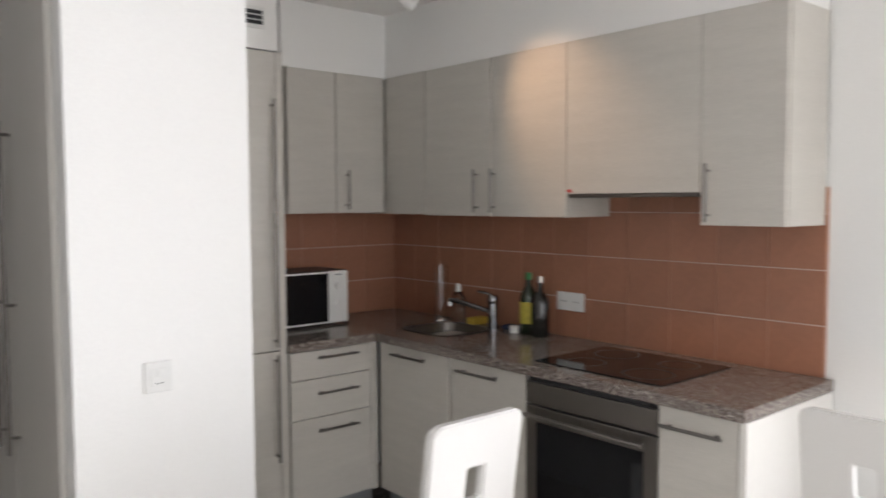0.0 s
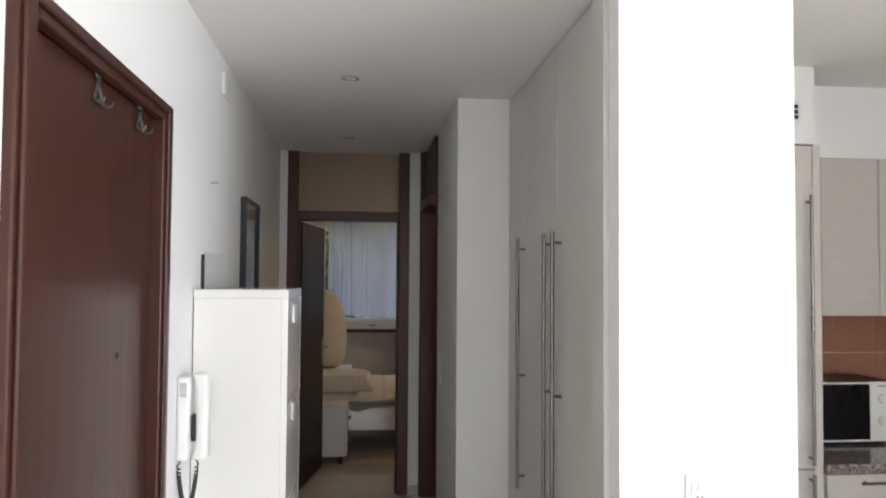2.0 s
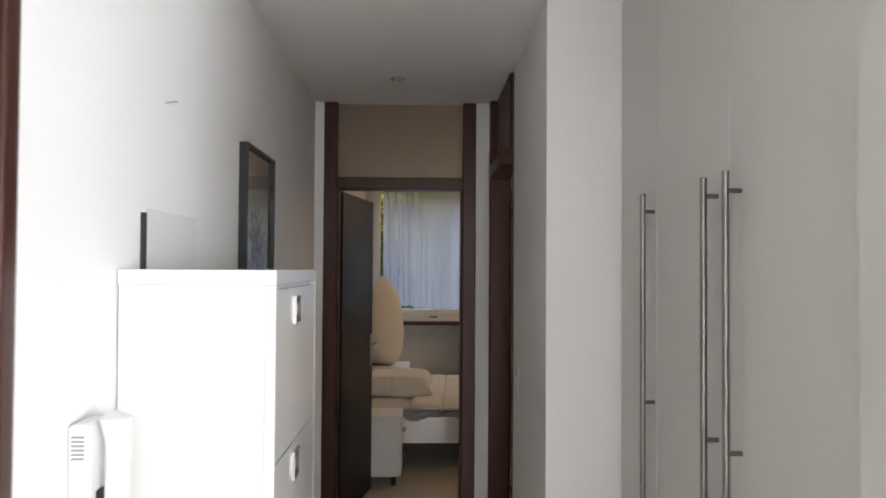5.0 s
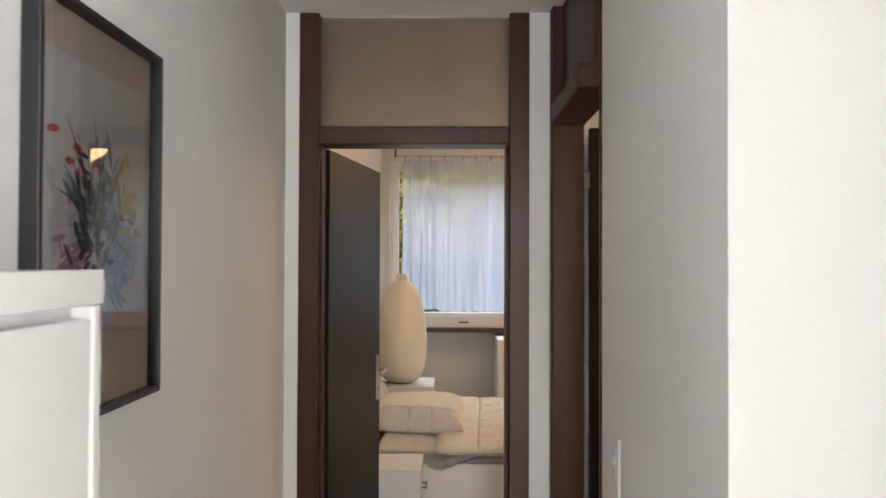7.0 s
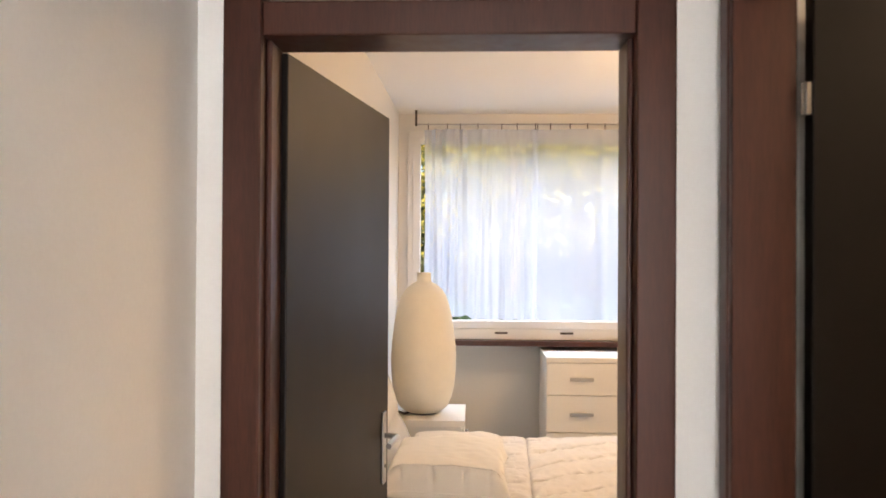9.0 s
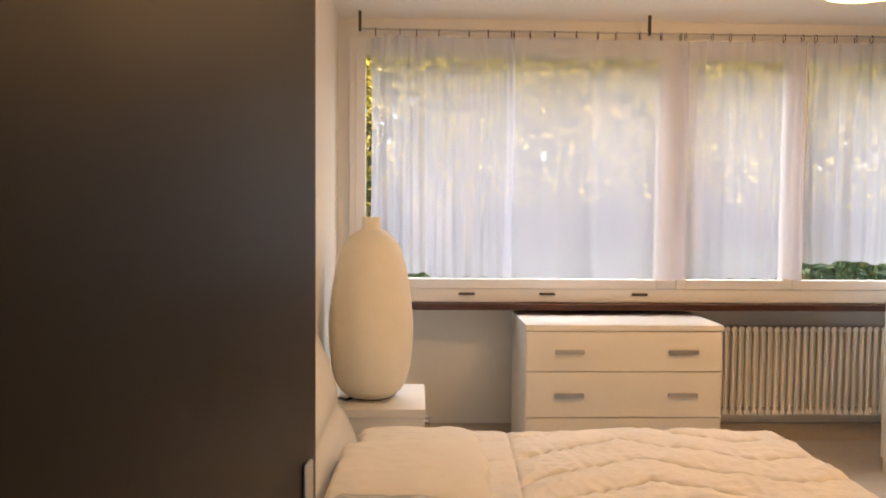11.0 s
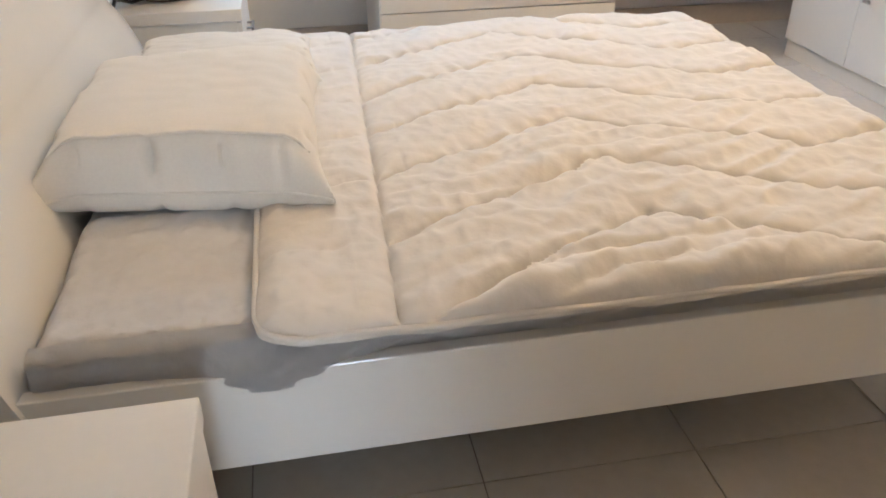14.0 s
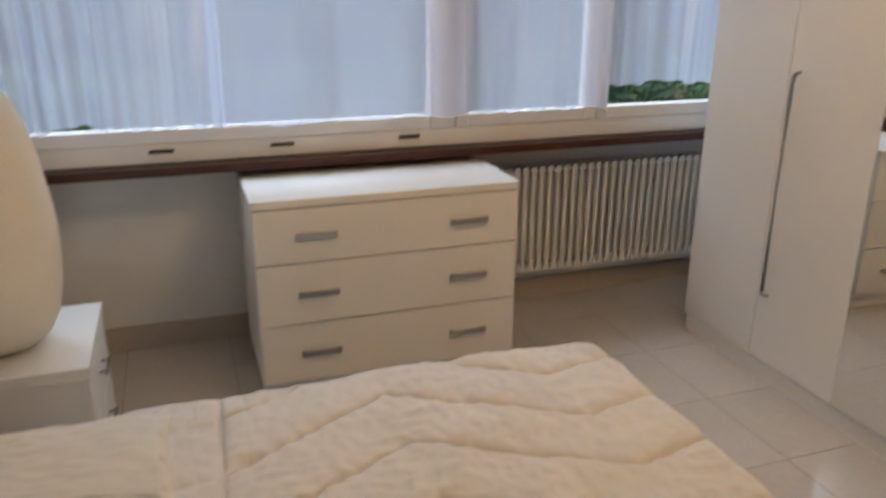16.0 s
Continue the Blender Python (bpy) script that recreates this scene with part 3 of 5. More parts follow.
wall_unit("wall_cabinet", (2.44, 1.308, 1.43), (0.022, 0.29, -0.151, 0.151, 0, 0.723), [((0, 0.02, -0.149, 0.15, 0, 0.723), ((0, 0.118, 0.012), (0, 0.118, 0.212), (-0.028, 0, 0)))], UL)
hood = thing("extractor_hood", (2.44, 1.76, 1.545), "built-in extractor hood behind a wood front", "extractor hood")
part("front_panel", boxes((0, 0.02, -0.299, 0.299, 0.0, 0.608), bevel=0.002), KITCHEN, hood)
part("body", boxes((0.022, 0.29, -0.298, 0.298, 0.008, 0.6)), PLINTH, hood, "grey steel hood body")
part("grille", boxes((0.03, 0.28, -0.27, 0.27, -0.004, 0.007), bevel=0.002), DARK_STEEL, hood)
part("visor", boxes((0.003, 0.06, -0.29, 0.29, -0.016, -0.001), bevel=0.003), DARK_STEEL, hood, "dark steel pull-out visor")
part("badge", boxes((-0.002, 0.0, 0.272, 0.295, 0.006, 0.018)), RED, hood, "small red badge")


def splash_tiles():
    back = setting("trim_splashback", boxes((2.731, 2.7395, 1.147, 3.599, 0.9, 1.56), (1.67, 2.731, 3.592, 3.5995, 0.9, 1.47)), TERRA_GROUT, "terracotta grout bed of the wall tiles", "tiles")
    w = 0.2045
    me = {}

    def put(kind, size, at):
        key = (kind, round(size[0], 3), round(size[1], 3))
        if key not in me:
            a, b = size[0] / 2 - 0.0032, size[1] / 2 - 0.0018
            me[key] = mesh_of("tile", boxes((-0.004, 0.0, -a, a, -b, b) if kind == "e" else (-a, a, -0.004, 0, -b, b), bevel=0.001), TERRA)
        ob = new("tile", me[key])
        ob.location = at
        ob.parent = back

    rows = [(0.9, 1.08), (1.08, 1.273), (1.273, 1.468), (1.468, 1.56)]
    for z in (1.08, 1.273, 1.468):
        part("grout_line", boxes((2.728, 2.7305, 1.148, 3.59, z - 0.0013, z + 0.0013)), TILE_GROUT, back, "pale grout joint")
        if z < 1.4:
            part("grout_line", boxes((1.672, 2.727, 3.589, 3.5915, z - 0.0013, z + 0.0013)), TILE_GROUT, back, "pale grout joint")
    for z0, z1 in rows:
        y = 1.147
        while y < 3.58:
            y2 = min(y + w, 3.591)
            if not (z0 > 1.4 and not 1.44 < (y + y2) / 2 < 2.1):
                put("e", (y2 - y, z1 - z0), (2.731, (y + y2) / 2, (z0 + z1) / 2))
            y = y2
        if z0 < 1.4:
            x = 2.727
            while x > 1.69:
                x2 = max(x - w, 1.67)
                put("n", (x - x2, z1 - z0), ((x + x2) / 2, 3.592, (z0 + z1) / 2))
                x = x2


def microwave():
    m = thing("microwave", (2.01, 3.43, 0.9), "white microwave oven with black glass door", "microwave")
    part("case", boxes((-0.225, 0.19, -0.125, 0.14, 0.012, 0.275), bevel=0.004), BLACK, m, "dark casing")
    part("door", boxes((-0.224, 0.075, -0.141, -0.125, 0.014, 0.273), bevel=0.002), BLACK_GLASS, m, "black glass door")
    for z in (0.014, 0.264):
        part("door_trim", boxes((-0.224, 0.075, -0.1425, -0.141, z, z + 0.008)), WHITE_PLASTIC, m)
    p = part("control_panel", boxes((0.076, 0.189, -0.141, -0.125, 0.014, 0.273), bevel=0.002), WHITE_PLASTIC, m, "white control panel")
    for z, r in ((0.2, 0.022), (0.105, 0.022)):
        part("dial", cyl(bmesh.new(), (0.132, -0.141, z), (0.132, -0.156, z), r, 24, r * 0.85), WHITE_PLASTIC, p, smooth=True)
    part("logo_bar", boxes((0.112, 0.152, -0.1425, -0.141, 0.252, 0.258)), PLINTH, p)
    for x in (-0.2, 0.2):
        part("foot", cyl(bmesh.new(), (x, -0.1, 0), (x, -0.1, 0.014), 0.012, 10), BLACK, m)


def bottle(at, prof, body_mat, cap_mat, cap, label_mat, lz, label, fill=None):
    b = thing("bottle", at, label, "bottle", "bottles by the sink")
    part("glass", lathe(prof, 24), body_mat, b, smooth=True)
    part("cap", lathe(cap, 20), cap_mat, b, smooth=True)
    if label_mat:
        r = max(q[0] for q in prof) + 0.0008
        part("paper_label", lathe([(r, lz[0]), (r, lz[1])], 24), label_mat, b, smooth=True)


splash_tiles()
microwave()
bottle((2.655, 2.465, 0.9), [(0.036, 0), (0.04, 0.005), (0.04, 0.17), (0.03, 0.2), (0.014, 0.225), (0.013, 0.255)], GREEN_GLASS, GREEN_CAP, [(0.015, 0.252), (0.015, 0.285)], YELLOW_LABEL, (0.05, 0.15), "green glass olive oil bottle with yellow label")
bottle((2.635, 2.375, 0.9), [(0.037, 0), (0.04, 0.005), (0.04, 0.16), (0.028, 0.19), (0.013, 0.21), (0.012, 0.25)], DARK_GLASS, STEEL, [(0.014, 0.247), (0.014, 0.275)], None, None, "dark glass bottle with pale cap")
bottle((2.645, 2.945, 0.9), [(0.034, 0), (0.036, 0.01), (0.036, 0.12), (0.02, 0.15), (0.014, 0.16)], PALE_GLASS, WHITE_PLASTIC, [(0.014, 0.158), (0.013, 0.185), (0.005, 0.2)], None, None, "clear soap bottle with white pump")
solid("sponge", boxes((-0.05, 0.05, -0.03, 0.03, 0, 0.035), bevel=0.006), YELLOW, "yellow washing-up sponge beside the tap", "sponge", at=(2.675, 2.835, 0.9001))
solid("glass_jar", lathe([(0.02, 0), (0.022, 0.03), (0.02, 0.032)], 20), WHITE_PLASTIC, "small white pot on the worktop", "pot", at=(2.62, 2.525, 0.9001), smooth=True)
cloth = solid("dishcloth", boxes((-0.03, 0.03, -0.055, 0.055, 0, 0.022), bevel=0.009), NAVY, "folded dark blue dishcloth on the worktop", "cloth", at=(2.68, 2.585, 0.9001), smooth=True)
glass = thing("drinking_glass", (2.605, 3.035, 0.9), "tall clear drinking glass beside the sink", "glass")
part("tumbler", lathe([(0.024, 0.0), (0.03, 0.004), (0.034, 0.29), (0.0315, 0.29), (0.0275, 0.012), (0.002, 0.01)], 28), CLEAR_GLASS, glass, smooth=True)
so = thing("socket", (2.7268, 2.27, 1.062), "white double wall socket on terracotta tiles", "socket")
part("plate", boxes((-0.009, 0.0, -0.078, 0.078, -0.042, 0.042), bevel=0.004), WHITE_PLASTIC, so)
for dy in (-0.036, 0.036):
    q = part("insert", cyl(bmesh.new(), (-0.009, dy, 0), (-0.0105, dy, 0), 0.028, 24), WHITE_PLASTIC, so)
    for dz in (-0.008, 0.008):
        part("hole", cyl(bmesh.new(), (-0.0105, dy + dz, 0), (-0.0112, dy + dz, 0), 0.003, 8), BLACK, q)
v = thing("air_vent", (1.54, 2.9999, 2.289), "white ventilation plate with three black slots", "vent")
part("plate", boxes((-0.075, 0.065, -0.004, 0.0, -0.045, 0.045), bevel=0.001), WHITE_PLASTIC, v)
for k in range(3):
    part("slot", boxes((-0.062, 0.052, -0.0065, -0.004, -0.029 + 0.021 * k, -0.013 + 0.021 * k)), BLACK, v, "black slot")


def ceiling_spot():
    s = thing("ceiling_spotlight", (2.09, 2.65, KZ), "white adjustable ceiling spotlight head", "spotlight")
    part("rail", boxes((-0.02, 0.02, -0.5, 0.12, -0.025, 0.0), bevel=0.004), WHITE_PLASTIC, s)
    part("stem", cyl(bmesh.new(), (0, 0, -0.025), (0, 0, -0.07), 0.008, 10), STEEL, s)
    bm = cyl(bmesh.new(), (-0.035, 0.02, -0.075), (0.03, -0.02, -0.125), 0.026, 24, 0.034)
    part("head", bm, WHITE_PLASTIC, s, smooth=True)


ceiling_spot()


def dining_chair(at, turn, label):
    c = thing("dining_chair", at, label, "chair", "dining chairs", turn)
    w = 0.165
    # backrest with a square cut-out, round top corners
    bm = bmesh.new()
    xs = [-w, -w + 0.03, -0.028, 0.032, w - 0.03, w]
    zs = [0.44, 0.715, 0.81, 0.925, 0.948]

    def yy(z, side):
        return -0.02 - 0.16 * (z - 0.44) ** 1.4 + side * 0.016

    grid = {}
    for side in (-1, 1):
        for i, x in enumerate(xs):
            for j, z in enumerate(zs):
                xx, zz = x, z
                if j == 4 and i in (0, 5):
                    xx, zz = x * 0.94, z - 0.01
                grid[i, j, side] = bm.verts.new((xx, yy(zz, side), zz))
    for i in range(5):
        for j in range(4):
            if i == 2 and j == 1:
                continue
            for side in (-1, 1):
                q = [grid[i, j, side], grid[i + 1, j, side], grid[i + 1, j + 1, side], grid[i, j + 1, side]]
                bm.faces.new(q if side < 0 else q[::-1])
    edge = [(i, 0) for i in range(6)] + [(5, j) for j in range(1, 5)] + [(i, 4) for i in range(4, -1, -1)] + [(0, j) for j in range(3, 0, -1)]
    hole = [(2, 1), (3, 1), (3, 2), (2, 2)]
    for loop in (edge, hole):
        for a, b in zip(loop, loop[1:] + loop[:1]):
            bm.faces.new((grid[a + (-1,)], grid[a + (1,)], grid[b + (1,)], grid[b + (-1,)]))
    bmesh.ops.recalc_face_normals(bm, faces=bm.faces)
    bmesh.ops.bevel(bm, geom=[e for e in bm.edges if e.calc_face_angle(0) > 0.6], offset=0.005, segments=2, affect="EDGES")
    part("backrest", bm, LEATHER, c, smooth=True)
    part("seat", boxes((-0.2, 0.2, 0.0, 0.41, 0.41, 0.47), bevel=0.012), LEATHER, c)
    for x in (-0.18, 0.18):
        for y in (0.02, 0.39):
            part("leg", boxes((x - 0.018, x + 0.018, y - 0.018, y + 0.018, 0, 0.41), bevel=0.003), LEATHER, c)
    return c


dining_chair((1.39, 1.555, 0), 0, "white faux-leather dining chair with square cut-out")
dining_chair((2.225, 0.80, 0), -88, "white faux-leather dining chair beside the worktop end")


# ---- corridor ----
def closet():
    c = thing("built_in_closet", (0.635, 3.3, 0), "greige floor-to-ceiling built-in closet, doors closed", "closet")
    part("body", boxes((0.03, 0.36, -0.82, 0.812, 0.0, CZ - 0.003)), CLOSET, c)
    for y0, y1, hy in ((-0.815, -0.202, -0.265), (-0.198, 0.372, -0.125), (0.376, 0.81, 0.405)):
        d = part("door", boxes((0, 0.022, y0, y1, 0.03, CZ - 0.012), bevel=0.0015), CLOSET, c)
        a = (0, hy, 0.63)
        bm = cyl(bmesh.new(), (-0.036, hy, 0.63), (-0.036, hy, 1.81 if hy > 0 else 1.80), 0.0085, 12)
        for z in (0.69, 1.16, 1.755):
            cyl(bm, (0, hy, z), (-0.036, hy, z), 0.006, 8)
        part("handle", bm, HANDLE, d, "long brushed steel bar handle", smooth=True)
    part("side_trim", boxes((-0.045, 0.03, -0.938, -0.82, 0.0, CZ - 0.003), bevel=0.003), CLOSET, c)


def shoe_cabinet():
    c = thing("shoe_cabinet", (-0.575, 3.283, 0), "tall slim white gloss shoe cabinet", "shoe cabinet")
    part("body", boxes((-0.165, 0.148, -0.308, 0.308, 0.0, 1.535)), WHITE_GLOSS, c)
    part("top", boxes((-0.168, 0.172, -0.312, 0.312, 1.5355, 1.568), bevel=0.002), WHITE_GLOSS, c)
    for z0, z1 in ((0.035, 0.4), (0.406, 0.77), (0.776, 1.14), (1.146, 1.524)):
        d = part("flap_door", boxes((0.15, 0.17, -0.29, 0.29, z0, z1), bevel=0.002), WHITE_GLOSS, c)
        hz, o, r = z1 - 0.055, -0.029, 0.04
        # square dished handle: sloping walls down to a small bright plate
        bm = boxes((0.1702, 0.1765, o - r, o + r, hz - 0.034, hz - 0.031), (0.1702, 0.1765, o - r, o + r, hz + 0.031, hz + 0.034), (0.1702, 0.1765, o - r, o - r + 0.003, hz - 0.031, hz + 0.031), (0.1702, 0.1765, o + r - 0.003, o + r, hz - 0.031, hz + 0.031))
        h = part("handle", bm, STEEL, d, "square dished metal handle")
        outer = [(o - r + 0.003, hz - 0.031), (o + r - 0.003, hz - 0.031), (o + r - 0.003, hz + 0.031), (o - r + 0.003, hz + 0.031)]
        inner = [(o - 0.014, hz - 0.013), (o + 0.014, hz - 0.013), (o + 0.014, hz + 0.013), (o - 0.014, hz + 0.013)]
        # top and bottom walls take darker steel: the dish's shade put into the colour
        for k in range(4):
            (ya, za), (yb, zb), (yc, zc), (yd, zd) = outer[k], outer[(k + 1) % 4], inner[(k + 1) % 4], inner[k]
            part("dish_wall", quad((0.176, ya, za), (0.176, yb, zb), (0.1712, yc, zc), (0.1712, yd, zd)), DARK_STEEL if k % 2 == 0 else STEEL, h)
        part("dish_plate", boxes((0.1703, 0.1715, o - 0.0145, o + 0.0145, hz - 0.0135, hz + 0.0135)), CHROME, h)
    for s in (-1, 1):
        part("side_edge", boxes((0.148, 0.171, s * 0.3 - 0.008, s * 0.3 + 0.008, 0.0, 1.535), bevel=0.002), WHITE_GLOSS, c)


def picture():
    p = thing("framed_picture", (LEFT, 4.305, 1.657), "flower painting in a slim black frame", "picture")
    h, k = 0.252, 0.362
    for y0, y1, z0, z1 in ((-h, -h + 0.013, -k, k), (h - 0.013, h, -k, k), (-h + 0.013, h - 0.013, -k, -k + 0.013), (-h + 0.013, h - 0.013, k - 0.013, k)):
        part("frame_bar", boxes((0.0, 0.032, y0, y1, z0, z1), bevel=0.002), BLACK, p)
    part("mount", boxes((0.002, 0.008, -h + 0.013, h - 0.013, -k + 0.013, k - 0.013)), PAPER, p, "beige picture mount")
    part("sheet", boxes((0.008, 0.0095, -0.2, 0.21, -0.18, 0.27)), ART, p, "pale watercolour sheet")
    rnd = random.Random(5)

    def petal(bm, cy, cz, a, ln, wd, depth):
        d, e = Vector((0, math.cos(a), math.sin(a))), Vector((0, -math.sin(a), math.cos(a)))
        o = Vector((depth, cy, cz))
        up = [(-1, 0.1), (-0.5, 0.75), (0.1, 1.0), (0.7, 0.6), (1, 0.08)]
        ring = [o + d * ln * u + e * wd * w * rnd.uniform(0.7, 1.2) for u, w in up] + [o + d * ln * u - e * wd * w * rnd.uniform(0.7, 1.2) for u, w in up[::-1]]
        bm.faces.new([bm.verts.new(v) for v in ring])

    # colour, count, middle (y, z), spread (y, z), length, width
    washes = (((0.5, 0.54, 0.6), 26, (0.07, -0.1), (0.04, 0.05), 0.04, 0.02), ((0.52, 0.5, 0.49), 20, (-0.06, -0.03), (0.06, 0.05), 0.04, 0.02),
              ((0.3, 0.38, 0.5), 34, (0.075, -0.07), (0.03, 0.055), 0.03, 0.009), ((0.34, 0.38, 0.4), 40, (0.0, 0.03), (0.06, 0.05), 0.022, 0.008),
              ((0.42, 0.22, 0.34), 22, (-0.1, -0.085), (0.025, 0.02), 0.016, 0.006), ((0.52, 0.1, 0.1), 20, (-0.07, 0.1), (0.035, 0.035), 0.014, 0.005),
              ((0.5, 0.4, 0.12), 24, (0.11, 0.03), (0.03, 0.05), 0.02, 0.007), ((0.13, 0.17, 0.15), 46, (-0.01, 0.02), (0.055, 0.05), 0.02, 0.007),
              ((0.05, 0.05, 0.06), 52, (-0.02, -0.02), (0.05, 0.07), 0.017, 0.006))
    for n, (ink, count, mid, spread, ln, wd) in enumerate(washes):
        bm = bmesh.new()
        for _ in range(count):
            cy, cz = rnd.gauss(mid[0], spread[0]), rnd.gauss(mid[1], spread[1])
            cy, cz = max(-0.17, min(0.18, cy)), max(-0.16, min(0.22, cz))
            petal(bm, cy, cz, math.atan2(cz + 0.08, cy) + rnd.gauss(0, 0.6), ln * rnd.uniform(0.6, 1.7), wd * rnd.uniform(0.5, 1.6), 0.0097 + 0.0001 * n + rnd.random() * 0.00008)
        tagged(part("brush_strokes", bm, mat("ink", ink, 0.7, var=0.25, bump=0), p), kind="stuff")
    bm = bmesh.new()
    for y0, z0, y1, z1 in ((-0.02, -0.02, -0.14, 0.09), (-0.01, 0.0, -0.16, 0.04), (0.0, 0.0, -0.13, 0.17), (0.02, 0.0, -0.03, 0.19), (0.03, 0.0, 0.1, 0.13), (-0.12, -0.02, 0.16, 0.005), (0.03, -0.02, 0.15, -0.08), (-0.03, 0.0, -0.08, 0.12)):
        a = math.atan2(z1 - z0, y1 - y0)
        petal(bm, (y0 + y1) / 2, (z0 + z1) / 2, a, math.hypot(y1 - y0, z1 - z0) / 2, 0.0022, 0.0107)
    part("stems", bm, mat("ink", (0.06, 0.06, 0.07), 0.7, var=0.25, bump=0), p, "dark painted stems")
    g = part("glass", quad((0.018, -h + 0.013, -k + 0.013), (0.018, h - 0.013, -k + 0.013), (0.018, h - 0.013, k - 0.013), (0.018, -h + 0.013, k - 0.013)), PANE, p)
    g.visible_shadow = False


def intercom():
    c = thing("intercom_phone", (LEFT, 2.80, 0.98), "white wall intercom handset with black coiled cord", "intercom")
    part("base", boxes((0.0, 0.042, -0.05, 0.05, 0.02, 0.3), bevel=0.01), WHITE_PLASTIC, c)
    for k in range(6):
        part("speaker_slot", boxes((0.01, 0.034, -0.0515, -0.05, 0.235 + 0.008 * k, 0.239 + 0.008 * k)), PLINTH, c)
    bm = bmesh.new()
    sect = []
    for i in range(25):
        u = i / 24
        end = max(0, (abs(u - 0.5) - 0.3) / 0.2)
        cx, wd, dp = 0.078 - 0.01 * end ** 1.5, 0.027 + 0.005 * end, 0.021 + 0.008 * end
        k = math.sqrt(max(0.02, 1 - max(0, (abs(u - 0.5) - 0.46) / 0.04) ** 2))
        sect.append([bm.verts.new((cx + dp * k * math.copysign(abs(math.cos(q)) ** 0.6, math.cos(q)), wd * k * math.copysign(abs(math.sin(q)) ** 0.6, math.sin(q)), 0.012 + 0.305 * u)) for q in [2 * math.pi * r / 24 for r in range(24)]])
    for a, b in zip(sect, sect[1:]):
        for r in range(24):
            bm.faces.new((a[r], a[(r + 1) % 24], b[(r + 1) % 24], b[r]))
    bm.faces.new(sect[0][::-1])
    bm.faces.new(sect[-1])
    part("handset", bm, WHITE_PLASTIC, c, "white curved handset", smooth=True)
    # black block added for the shade in the grip between base and handset
    part("cradle_shadow", boxes((0.042, 0.062, -0.02, 0.02, 0.08, 0.17), bevel=0.004), BLACK, c)
    pts = []
    for i in range(900):
        u = i / 899
        ce = Vector((0.008 + 0.055 * u, -0.035 + 0.02 * u, 0.02 - 0.16 * math.sin(math.pi * u) ** 0.55))
        pts.append(ce + Vector((math.cos(u * 480), math.sin(u * 480) * 0.7, math.sin(u * 480) * 0.5)) * 0.005)
    part("cord", tube(pts, 0.003, 5), BLACK, c, "black coiled cord", smooth=True)


def plate_switch(at, turn, label, w=0.082, h=0.092, kind="switch"):
    s = thing("light_switch", at, label, "switch", "", turn)
    part("plate", boxes((-w / 2, w / 2, -0.008, 0, -h / 2, h / 2), bevel=0.003), WHITE_PLASTIC, s)
    part("surround", boxes((-w * 0.3, w * 0.3, -0.011, -0.008, -h * 0.3, h * 0.3), bevel=0.002), WHITE_PLASTIC, s)
    part("rocker", boxes((-0.008, 0.014, -0.016, -0.011, 0.002, 0.024), bevel=0.002), WHITE_PLASTIC, s)
    for x in (-0.007, 0.007):
        part("socket_hole", cyl(bmesh.new(), (x, -0.011, -0.018), (x, -0.0116, -0.018), 0.0028, 8), BLACK, s)
    return s


def downlight(x, y):
    d = thing("recessed_downlight", (x, y, CZ), "small chrome-rimmed recessed ceiling downlight", "downlight", "corridor downlights")
    bm = lathe([(0.043, -0.001), (0.043, -0.006), (0.03, -0.006), (0.028, -0.001)], 32)
    part("rim", bm, CHROME, d, smooth=True)
    part("bulb", lathe([(0.027, -0.0015), (0.02, -0.004), (0.001, -0.005)], 24), WHITE_PLASTIC, d, smooth=True)


closet()
shoe_cabinet()
picture()
intercom()
plate_switch((0.843, 2.27, 1.004), 0, "white combined light switch and socket plate")
plate_switch((0.36, 4.95, 1.04), -90, "white rocker switch on the corridor wall", 0.08, 0.15)
downlight(-0.2, 3.76)
downlight(-0.235, 5.345)
fb = thing("fuse_box", (LEFT, 3.33, 1.3), "flush white fuse box door in the wall", "fuse box")
part("door", boxes((0.0, 0.008, -0.215, 0.2, -0.35, 0.41), bevel=0.002), WHITE_PLASTIC, fb)
part("gap", boxes((0.0, 0.013, -0.222, -0.2155, -0.35, 0.40)), BLACK, fb, "dark open edge")
cv = thing("junction_box", (LEFT, 3.55, 2.45), "small white plastic wall junction cover", "cover")
part("cover", boxes((0.0, 0.014, -0.075, 0.075, -0.05, 0.05), bevel=0.004), WHITE_PLASTIC, cv)
solid("nail", cyl(bmesh.new(), (0, 0, 0), (0.03, 0, 0.004), 0.002, 6), STEEL, "bare steel nail in the plaster wall", "nail", at=(LEFT, 3.27, 1.99))
setting("baseboard", boxes((0.222, 0.345, 5.925, 5.9395, 0, 0.07), (LEFT + 0.0005, LEFT + 0.012, 2.55, 5.92, 0, 0.07), (0.348, 0.3595, 4.115, 5.16, 0, 0.07)), TILE_FLOOR, "beige tile skirting along the corridor", "baseboard")


# ---- bedroom: window, sill, curtains ----
wall_along_x("wall_window_pier", -0.93, -0.705, 10.40, 10.62, 0.93, 2.55, material=CREAM, label="cream wall beside the window")
setting("baseboard_niche", boxes((-0.775, 3.04, 10.606, 10.6195, 0, 0.115)), SKIRT, "beige tile skirting under the window", "baseboard")


